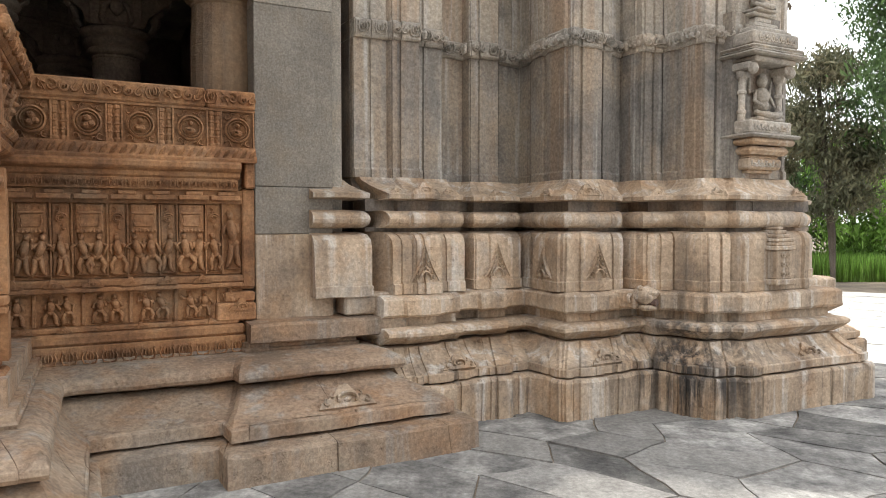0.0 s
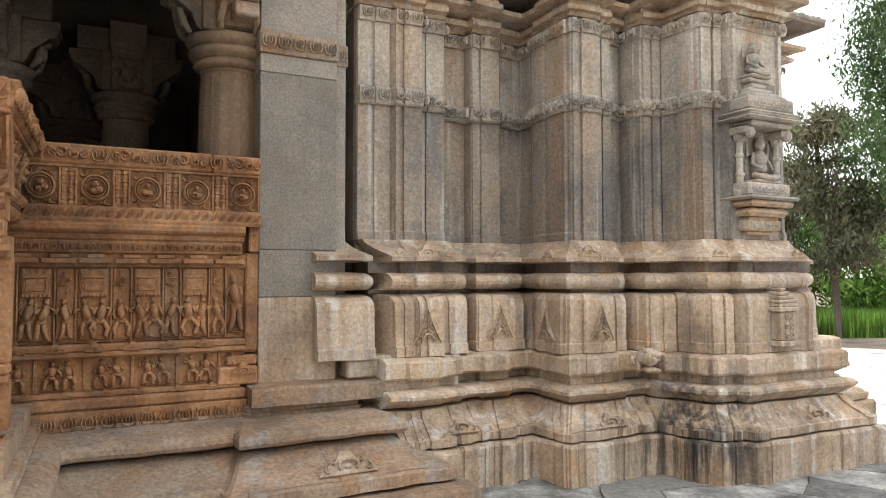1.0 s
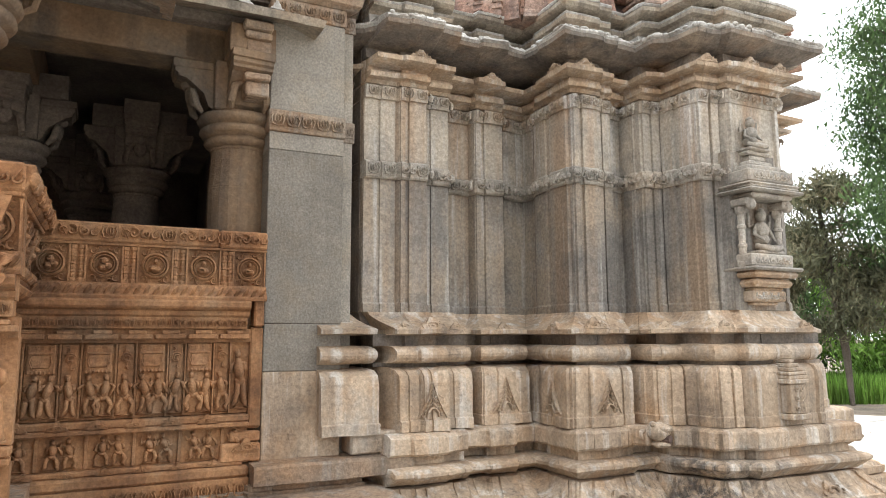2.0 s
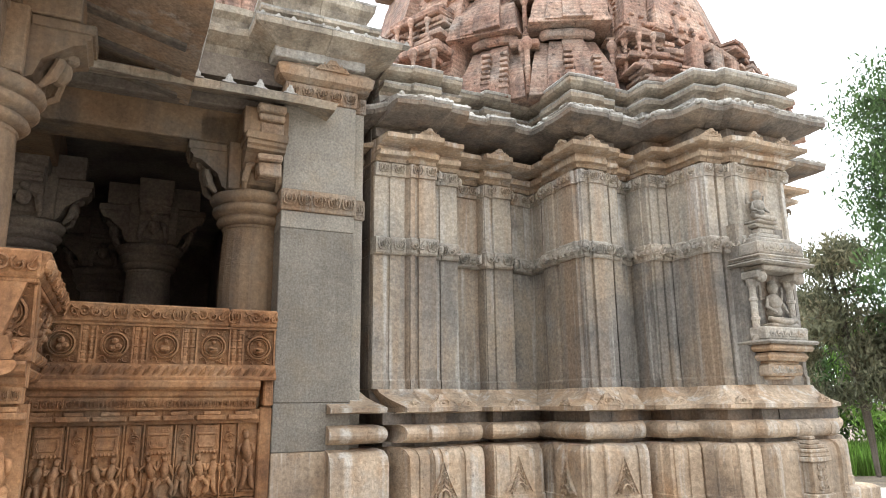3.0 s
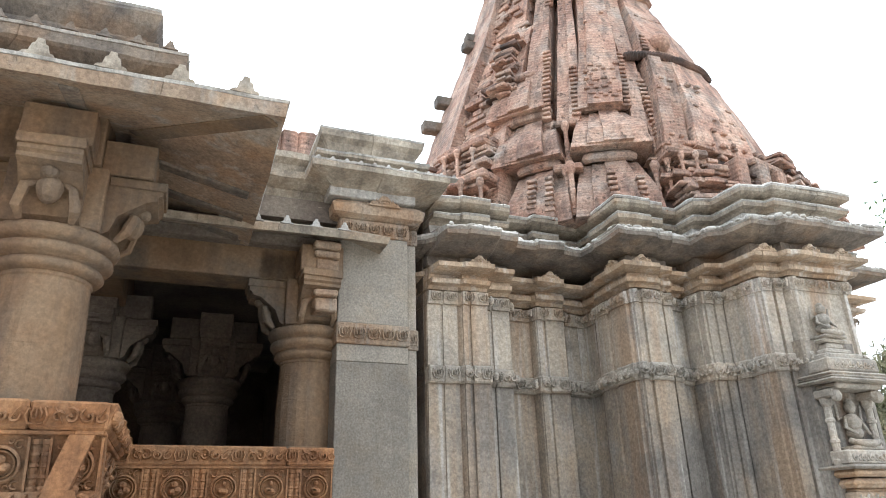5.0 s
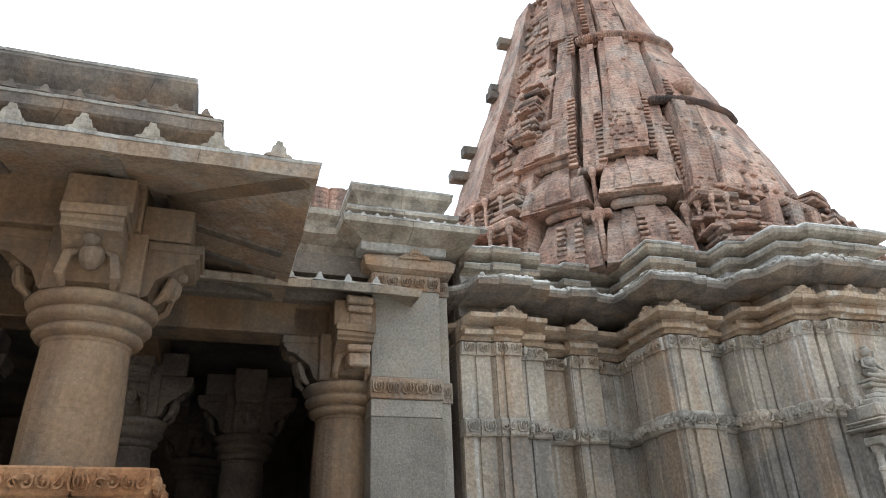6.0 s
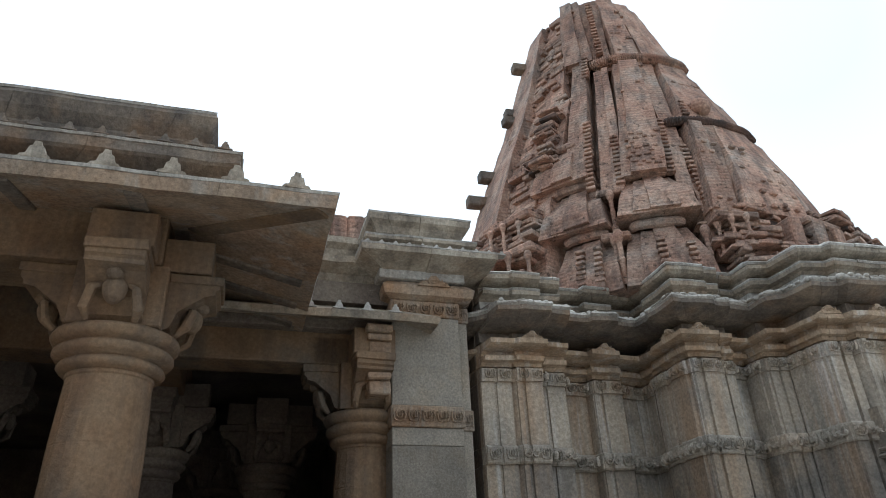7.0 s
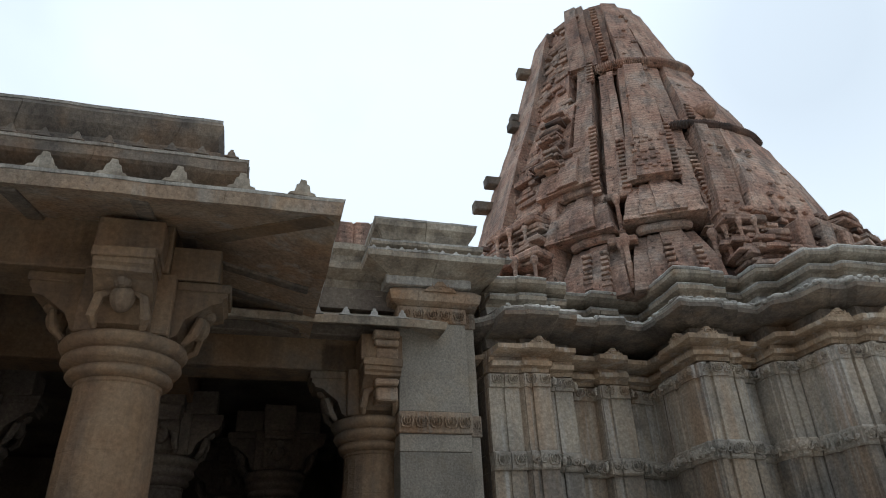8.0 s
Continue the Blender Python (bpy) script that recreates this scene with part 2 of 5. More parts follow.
def prism(bm, outline, y0, y1):
    """A flat shape in x and z, given depth in y."""
    a = [bm.verts.new((x, y0, z)) for x, z in outline]
    b = [bm.verts.new((x, y1, z)) for x, z in outline]
    n = len(outline)
    for i in range(n):
        bm.faces.new((a[i], a[(i + 1) % n], b[(i + 1) % n], b[i]))
    bm.faces.new(list(reversed(a)))
    bm.faces.new(b)
    bmesh.ops.recalc_face_normals(bm, faces=bm.faces)
    return bm


def course(name, inner, outer, prof, material, parent, block=0.9, gap=0.0016, step=0.12, wear=0.006, uneven=0.004, seed=1, label=""):
    """A moulded course of stones. inner and outer are two plans of equal length; prof lists (height, reach), where reach 0 lies on inner and 1 on outer.
    The course is cut into stones of about block metres, each a part of its own."""
    rng = random.Random(seed)
    run = []
    for i in range(len(inner) - 1):
        a, b = Vector(inner[i]), Vector(inner[i + 1])
        c, d = Vector(outer[i]), Vector(outer[i + 1])
        k = max(1, math.ceil(max((b - a).length, (d - c).length) / step))
        for j in range(k):
            run.append((a.lerp(b, j / k), c.lerp(d, j / k)))
    run.append((Vector(inner[-1]), Vector(outer[-1])))
    stones, at, length = [], 0, 0.0
    want = block * rng.uniform(0.6, 1.3)
    for i in range(1, len(run)):
        length += (run[i][1] - run[i - 1][1]).length
        if length > want or i == len(run) - 1:
            stones.append((at, i))
            at, length, want = i, 0.0, block * rng.uniform(0.6, 1.4)
    for a, b in stones:
        bm = bmesh.new()
        off, drop = rng.uniform(-uneven, uneven), rng.uniform(-0.002, 0.002)
        cols = []
        for i in range(a, b + 1):
            p, q = run[i]
            out = (q - p).normalized()
            side = Vector((-out.y, out.x))
            along = (run[b][1] - run[a][1]).normalized() if (run[b][1] - run[a][1]).length else side
            nudge = along * (gap if i == a else -gap if i == b else 0)
            cols.append([bm.verts.new((*(p.lerp(q, s) + out * off + nudge), z + drop)) for z, s in prof])
        for x, y in zip(cols, cols[1:]):
            for j in range(len(prof) - 1):
                bm.faces.new((x[j], y[j], y[j + 1], x[j + 1]))
        bm.faces.new(cols[-1])
        bm.faces.new(list(reversed(cols[0])))
        worn(bm, wear)
        part(name, bm, material, parent, label)


def along(plan_a, plan_b, s):
    return [Vector(a).lerp(Vector(b), s) for a, b in zip(plan_a, plan_b)]


# ---- ground ----
ground = part("ground", boxed(-400, 400, -400, 400, -1.2, -0.03, 0), EARTH)
tagged(ground, "dusty earth reaching to the horizon", "ground", kind="structure")


# ---- sanctum: stepped star-shaped wall on a high moulded plinth ----
def temple(u, v):
    """A place in the plan, along (u) and out from (v) the temple's long side."""
    a = radians(26.74)
    return (-0.89 + math.cos(a) * u + math.sin(a) * v, 5.55 + math.sin(a) * u - math.cos(a) * v)


# right-angled steps of the plan: the wall, the foot of the plinth, and the pot mouldings with their deep gaps
WALL = [temple(u, v) for u, v in (
    (-0.20, -0.40), (0.13, -0.40), (0.15, -0.75), (0.25, -0.75), (0.27, -0.29), (0.58, -0.27), (0.60, -0.23), (0.87, -0.23), (0.89, -0.33), (1.15, -0.33), (1.16, -0.62),
    (1.52, -0.62), (1.53, -0.50), (1.86, -0.50), (1.87, -0.64), (2.20, -0.66), (2.22, -0.36), (2.14, -0.34), (2.13, 0.31), (2.47, 0.33), (2.49, 0.28), (2.62, 0.28),
    (2.63, 0.15), (2.84, 0.15), (2.84, 0.44), (3.08, 0.46), (3.09, 0.92), (3.34, 0.95), (3.36, 1.03), (4.03, 1.05), (4.07, 0.15), (5.20, 0.15), (5.25, -4.0))]
FOOT = [temple(u, v) for u, v in (
    (-0.20, 0.00), (0.12, 0.00), (0.28, 0.40), (0.33, 0.58), (0.36, 0.60), (0.45, 0.60), (0.47, 0.62), (0.80, 0.62), (0.82, 0.60), (0.95, 0.60), (1.02, 0.60),
    (1.10, 0.60), (1.12, 0.60), (1.35, 0.60), (1.38, 0.58), (1.53, 0.56), (1.56, 0.64), (1.58, 0.70), (1.60, 0.93), (2.10, 0.95), (2.13, 0.94), (2.30, 0.94),
    (2.34, 0.94), (2.58, 0.95), (2.60, 1.12), (2.63, 1.25), (2.74, 1.41), (2.97, 1.45), (3.00, 1.55), (4.65, 1.57), (4.72, 0.77), (5.85, 0.75), (5.90, -4.0))]
MID = [temple(u, v) for u, v in (
    (-0.20, 0.70), (0.43, 0.70), (0.47, 0.35), (0.57, 0.35), (0.61, 0.63), (0.66, 0.61), (0.68, 0.63), (0.89, 0.63), (0.91, 0.57), (1.15, 0.57), (1.18, 0.12),
    (1.02, 0.12), (1.03, 0.60), (1.70, 0.60), (1.72, 0.50), (1.45, 0.50), (1.46, 0.56), (1.52, 0.64), (1.53, 0.93), (2.20, 0.95), (2.22, 0.92), (2.38, 0.92),
    (2.43, 0.55), (2.36, 0.55), (2.36, 1.06), (2.63, 1.25), (2.74, 1.41), (2.97, 1.45), (3.00, 1.55), (4.05, 1.57), (4.10, 0.77), (5.45, 0.75), (5.50, -4.0))]
STRIPS = {4: [(0.01, 0.42, 0.02), (0.50, 0.97, 0.02)],
          6: [(0.02, 0.2, 0.025), (0.32, 0.98, 0.03)],
          8: [(0.25, 0.95, 0.02)],
          10: [(0.3, 0.75, 0.02)],
          12: [(0.02, 0.18, 0.02), (0.3, 0.95, 0.03)],
          14: [(0.2, 0.7, 0.02)],
          17: [(0.08, 0.36, 0.02), (0.5, 0.92, 0.03)],
          18: [(0.03, 0.2, 0.03), (0.32, 0.82, 0.03)],
          20: [(0.15, 0.9, 0.02)],
          22: [(0.2, 0.7, 0.02)],
          23: [(0.2, 0.75, 0.02)],
          24: [(0.1, 0.42, 0.025), (0.55, 0.95, 0.025)],
          25: [(0.08, 0.42, 0.025), (0.55, 0.9, 0.02)],
          26: [(0.05, 0.5, 0.03), (0.6, 0.95, 0.03)],
          28: [(0.02, 0.1, 0.03), (0.9, 0.98, 0.03)],
          30: [(0.2, 0.35, 0.03), (0.5, 0.95, 0.03)]}


def fretted(plan, depth):
    """Adds narrow upright strips, proud of the wall, to the edges of a plan."""
    out = []
    for i, p in enumerate(plan):
        out.append(p)
        if i in STRIPS and i + 1 < len(plan):
            a, b = Vector(p), Vector(plan[i + 1])
            d = (b - a).normalized()
            n = Vector((d.y, -d.x))
            for s0, s1, h in STRIPS[i]:
                for s, k in ((s0, 0), (s0 + 0.01, h), (s1 - 0.01, h), (s1, 0)):
                    out.append(tuple(a.lerp(b, s) + n * k * depth))
    return out


PLAIN_WALL, PLAIN_FOOT = WALL, FOOT
PLAIN_MID = MID
WALL, FOOT, MID = fretted(WALL, 1.0), fretted(FOOT, 0.8), fretted(MID, 0.8)
sanctum = thing("sanctum_wall", "grey and buff carved sandstone wall of a star-shaped temple sanctum", "temple wall", kind="structure")

BACK = -0.25
course("core_stone", PLAIN_WALL, PLAIN_FOOT, [(0.0, -0.3), (0.0, 0.1), (1.9, 0.0), (2.0, -0.06), (4.9, -0.06), (4.9, -0.3)], DARK, sanctum, 50.0, step=1.0, wear=0.0, seed=30)
course("plinth_stone", WALL, FOOT, [(-0.05, 0.6), (-0.05, 1.0), (0.30, 1.0), (0.327, 0.97), (0.327, 0.6)], TAN, sanctum, 0.7, seed=1, uneven=0.012, wear=0.012)
course("fillet_stone", WALL, FOOT, [(0.33, 0.5), (0.335, 0.90), (0.345, 0.93), (0.405, 0.93), (0.413, 0.90), (0.413, 0.5)], TAN, sanctum, 0.6, seed=2, wear=0.008)
course("sloping_stone", WALL, FOOT, [(0.415, 0.4), (0.415, 0.89), (0.44, 0.86), (0.49, 0.74), (0.55, 0.64), (0.59, 0.6), (0.59, 0.3)], TAN, sanctum, 0.7, seed=3, wear=0.01)
course("knife_moulding", PLAIN_WALL, PLAIN_FOOT, [(0.60, 0.3), (0.605, 0.56), (0.65, 0.66), (0.685, 0.735), (0.71, 0.735), (0.735, 0.68), (0.75, 0.56), (0.75, 0.3)], TAN, sanctum, 0.6, seed=4, wear=0.008)
course("neck_stone", PLAIN_WALL, PLAIN_FOOT, [(0.75, 0.2), (0.75, 0.50), (0.83, 0.50), (0.83, 0.2)], TAN, sanctum, 0.8, seed=5)
course("foot_slab", PLAIN_WALL, PLAIN_FOOT, [(0.83, 0.2), (0.83, 0.61), (0.85, 0.64), (0.97, 0.64), (0.985, 0.62), (1.005, 0.55), (1.01, 0.2)], TAN, sanctum, 0.6, seed=6, wear=0.01)
course("pot_moulding", WALL, MID, [(1.01, 0.1), (1.01, 0.52), (1.09, 0.52), (1.10, 0.50), (1.40, 0.50), (1.46, 0.485), (1.50, 0.44), (1.52, 0.36), (1.525, 0.1)], TAN, sanctum, 0.8, seed=7, wear=0.009)
# DARK here puts the shade of the gap between mouldings into the colour
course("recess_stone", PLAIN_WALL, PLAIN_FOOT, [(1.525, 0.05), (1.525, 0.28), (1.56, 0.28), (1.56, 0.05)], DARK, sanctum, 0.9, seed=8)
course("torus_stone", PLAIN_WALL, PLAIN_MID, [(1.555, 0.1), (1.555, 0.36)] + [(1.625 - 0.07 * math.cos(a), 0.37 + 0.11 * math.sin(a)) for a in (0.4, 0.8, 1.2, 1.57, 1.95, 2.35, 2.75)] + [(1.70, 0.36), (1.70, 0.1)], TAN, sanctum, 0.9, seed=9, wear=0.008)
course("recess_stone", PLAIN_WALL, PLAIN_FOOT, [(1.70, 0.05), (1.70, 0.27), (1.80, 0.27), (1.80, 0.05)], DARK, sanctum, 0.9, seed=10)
course("ledge_stone", PLAIN_WALL, PLAIN_MID, [(1.79, 0.1), (1.79, 0.38), (1.80, 0.47), (1.835, 0.475), (1.85, 0.43), (1.875, 0.34), (1.92, 0.22), (1.97, 0.12), (1.995, 0.1), (1.995, -0.1)], TAN, sanctum, 0.9, seed=11, wear=0.008)
course("wall_shaft", WALL, FOOT, [(1.99, BACK), (1.99, 0.02), (2.06, 0.02), (2.08, 0.0), (3.19, 0.0), (3.19, BACK)], WALL_LOW, sanctum, 0.75, step=0.2, seed=12, wear=0.005, uneven=0.004)
course("carved_band", WALL, FOOT, [(3.19, BACK), (3.19, 0.03), (3.205, 0.05), (3.335, 0.05), (3.35, 0.03), (3.35, BACK)], BAND, sanctum, 0.5, seed=13)
course("wall_shaft", WALL, FOOT, [(3.35, BACK), (3.35, 0.0), (3.93, 0.0), (3.93, BACK)], WALL_UP, sanctum, 0.75, step=0.2, seed=14, wear=0.005)
course("carved_band", WALL, FOOT, [(3.93, BACK), (3.93, 0.03), (4.05, 0.05), (4.07, BACK)], WALL_UP, sanctum, 0.5, seed=15)
course("capital_stone", PLAIN_WALL, PLAIN_FOOT, [(4.07, BACK), (4.07, 0.05), (4.10, 0.08), (4.105, 0.17), (4.145, 0.19), (4.155, 0.08), (4.20, 0.10), (4.215, 0.27), (4.225, 0.32), (4.265, 0.33), (4.275, 0.16), (4.30, BACK)], TAN, sanctum, 0.5, seed=16, wear=0.008)
# under the eave: brown staining plus the eave's shadow, both in the stone colour
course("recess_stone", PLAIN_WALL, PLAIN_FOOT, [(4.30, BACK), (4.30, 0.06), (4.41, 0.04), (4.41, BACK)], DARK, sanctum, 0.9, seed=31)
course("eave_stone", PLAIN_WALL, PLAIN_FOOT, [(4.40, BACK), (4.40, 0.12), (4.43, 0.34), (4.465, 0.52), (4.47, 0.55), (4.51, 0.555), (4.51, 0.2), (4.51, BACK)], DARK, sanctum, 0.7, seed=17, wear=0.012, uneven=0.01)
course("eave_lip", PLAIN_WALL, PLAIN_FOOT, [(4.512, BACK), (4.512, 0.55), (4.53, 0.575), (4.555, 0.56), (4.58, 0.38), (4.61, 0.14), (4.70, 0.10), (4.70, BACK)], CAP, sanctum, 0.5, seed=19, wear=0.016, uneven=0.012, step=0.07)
course("cornice_stone", PLAIN_WALL, PLAIN_FOOT, [(4.70, BACK), (4.70, 0.10), (4.73, 0.12), (4.745, 0.23), (4.78, 0.245), (4.785, 0.11), (4.85, 0.11), (4.87, 0.24), (4.89, 0.30), (4.925, 0.31), (4.93, BACK)], CORN, sanctum, 0.9, seed=18, wear=0.008, uneven=0.006)
# lips paler than the cornice: crust, plus sun on the top edge as colour
course("pale_lip", PLAIN_WALL, PLAIN_FOOT, [(4.781, 0.05), (4.781, 0.25), (4.795, 0.265), (4.81, 0.24), (4.82, 0.05)], CAP, sanctum, 0.7, seed=32, wear=0.01, uneven=0.008)
course("pale_lip", PLAIN_WALL, PLAIN_FOOT, [(4.927, BACK), (4.927, 0.315), (4.945, 0.33), (4.965, 0.30), (5.01, 0.12), (5.01, BACK)], CAP, sanctum, 0.7, seed=33, wear=0.012, uneven=0.01)
top = bmesh.new()
ring = [top.verts.new((x, y, 4.95)) for x, y in along(PLAIN_WALL, PLAIN_FOOT, -0.02)] + [top.verts.new((-2.0, 9.5, 4.95))]
top.faces.new(ring)
up = bmesh.ops.extrude_face_region(top, geom=top.faces[:])
for v in up["geom"]:
    if isinstance(v, bmesh.types.BMVert):
        v.co.z = 5.02
part("roof_terrace", top, BRICK, sanctum)
for u0, u1, v0, v1 in ((-0.4, 5.2, 4.0, 4.3), (-0.5, -0.2, 0.5, 4.2)):
    part("back_wall", boxed(u0, u1, v0, v1, 0, 4.94, 0.02), WALL_LOW, sanctum).matrix_basis = pose(-0.89, 5.55, 0, 0, 0, 26.74)

part("pot_base", boxed(0.05, 0.45, -0.14, 0.4, 0.855, 1.03, 0.015), TAN, sanctum).matrix_basis = pose(-0.89, 5.55, 0, 0, 0, 26.74)

# plain walls added behind the path, out of sight, to cut skylight on the hall
for name, x0, x1, y0, y1 in (("court_wall_west", -8.2, -7.8, -12, -1.0), ("court_wall_south", -7.8, 4, -9.4, -9.0)):
    tagged(part(name, boxed(x0, x1, y0, y1, -0.1, 5.0, 0.02), TAN), "plain buff wall, added out of sight to shade the hall side", "wall", kind="structure")

# ---- hall: open pillared porch with carved seat-back parapets ----
HALL = pose(-0.89, 5.55, 0, 0, 0, 26.74)


def P(u, v):
    return (u, -v)


hall = thing("hall_base", "buff sandstone base of the pillared hall with heavy mouldings", "temple base", HALL, kind="structure")
HW = [P(-4.6, 1.50), P(-2.10, 1.50), P(-2.10, 0.0), P(-0.72, 0.0), P(-0.70, 0.06), P(0.08, 0.06), P(0.08, -0.9)]
HF = [P(-4.6, 2.65), P(-1.70, 2.65), P(-1.70, 0.97), P(-1.06, 0.97), P(-1.04, 1.20), P(0.70, 1.16), P(0.74, -0.1)]
course("base_stone", HW, HF, [(-0.05, 0.5), (-0.05, 1.0), (0.18, 0.985), (0.20, 0.94), (0.205, 0.5)], PINK, hall, 0.7, seed=21, uneven=0.014, wear=0.016)
course("fillet_stone", HW, HF, [(0.21, 0.4), (0.215, 0.80), (0.225, 0.83), (0.30, 0.83), (0.312, 0.80), (0.315, 0.4)], PINK, hall, 0.8, seed=22, wear=0.01)
course("sloping_stone", HW, HF, [(0.315, 0.1), (0.315, 0.785), (0.335, 0.70), (0.37, 0.58), (0.41, 0.48), (0.445, 0.41), (0.46, 0.36), (0.46, 0.1)], PINK, hall, 0.9, seed=23, wear=0.012)
# recess shadow below the knife moulding, coloured into the stone
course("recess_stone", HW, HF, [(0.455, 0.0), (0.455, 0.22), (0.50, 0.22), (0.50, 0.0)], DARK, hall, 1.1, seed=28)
course("knife_moulding", HW, HF, [(0.482, 0.0), (0.482, 0.32), (0.488, 0.42), (0.505, 0.465), (0.53, 0.48), (0.56, 0.475), (0.585, 0.445), (0.605, 0.38), (0.63, 0.24), (0.635, 0.0)], PINK, hall, 1.1, seed=24, wear=0.01)
course("neck_stone", HW, HF, [(0.63, -0.1), (0.63, 0.11), (0.655, 0.12), (0.66, 0.09), (0.70, 0.09), (0.70, -0.1)], PINK, hall, 1.0, seed=25)
SW = [P(-0.71, 0.02), P(0.06, 0.02), P(0.06, -0.9)]
SF = [P(-0.71, 0.25), P(0.54, 0.25), P(0.54, -0.9)]
course("top_slab", SW, SF, [(0.70, -0.5), (0.70, 0.93), (0.71, 1.0), (0.825, 1.0), (0.845, 0.93), (0.85, -0.5)], PINK, hall, 0.8, seed=26, wear=0.01)
course("core_stone", HW, HF, [(0.0, -0.2), (0.0, 0.1), (0.6, -0.02), (0.835, -0.02), (0.835, -0.3)], PINK, hall, 2.0, seed=27)

# pillar at the joint of hall and sanctum
pillar = thing("pillar", "tall square grey stone pier with carved bands and weathered cap", "pillar", HALL)
for z0, z1, mat in ((0.84, 1.51, TAN), (1.51, 1.88, GREY), (1.88, 3.28, GREY), (3.28, 3.43, GREY), (3.61, 4.42, GREY)):
    part("shaft_block", boxed(-0.62, 0, 0, 0.62, z0 + 0.0015, z1 - 0.0015, 0.006), mat, pillar)
part("carved_band", boxed(-0.63, 0.01, -0.02, 0.62, 3.43, 3.61, 0.008), PINK, pillar)
part("carved_band", boxed(-0.63, 0.01, -0.015, 0.62, 4.42, 4.57, 0.008), PINK, pillar)
side = thing("pilaster", "narrow grey stone pilaster tucked behind the pier", "pilaster", HALL)
part("shaft_block", boxed(0.0, 0.11, 0.10, 0.5, 0.84, 4.42, 0.006), GREY, side)
part("carved_band", boxed(0.0, 0.125, 0.085, 0.5, 3.43, 3.61, 0.006), PINK, side)
part("carved_band", boxed(0.0, 0.125, 0.085, 0.5, 4.42, 4.57, 0.006), PINK, side)


def tiers(parent, u0, u1, v0, v1, prof, mat, name="cornice_stone", seed=40, block=0.6, wear=0.01):
    """A moulded slab round three sides of a block: prof lists (height, reach in metres)."""
    far = 1.0
    a = [P(u0, v0), P(u0, v1), P(u1, v1), P(u1, v0)]
    b = [P(u0 - far, v0), P(u0 - far, v1 + far), P(u1 + far, v1 + far), P(u1 + far, v0)]
    course(name, a, b, prof, mat, parent, block, seed=seed, wear=wear)


tiers(pillar, -0.62, 0.05, -0.62, 0.0, [(4.57, -0.2), (4.57, 0.02), (4.60, 0.08), (4.68, 0.10), (4.73, 0.05), (4.73, -0.2)], PINK, seed=41)
tiers(pillar, -0.62, -0.02, -0.7, 0.0, [(4.73, -0.2), (4.73, 0.02), (4.76, 0.04), (4.80, 0.05), (4.86, 0.2), (4.895, 0.33), (4.945, 0.335), (4.95, 0.3), (4.98, 0.1), (5.0, -0.2)], CORN, "eave_stone", 42, 0.6, 0.006)
tiers(pillar, -0.66, -0.10, -0.7, 0.0, [(4.985, -0.2), (4.985, 0.1), (5.03, 0.14), (5.06, 0.24), (5.085, 0.245), (5.10, 0.12), (5.16, 0.08), (5.18, 0.12), (5.24, 0.15), (5.28, 0.2), (5.335, 0.21), (5.35, -0.2)], CORN, "cornice_stone", 43, 0.8, 0.006)
for z, r in ((4.947, 0.336), (5.087, 0.245), (5.337, 0.212)):
    tiers(pillar, -0.62 if z < 5 else -0.66, -0.02 if z < 5 else -0.10, -0.7, 0.0, [(z, r - 0.12), (z, r), (z + 0.018, r + 0.006), (z + 0.028, r - 0.03), (z + 0.03, r - 0.12)], CAP, "pale_lip", 44, 0.7, 0.006)
part("top_stone", boxed(-0.75, 0.05, -0.1, 0.9, 4.74, 5.34), CAP, pillar)


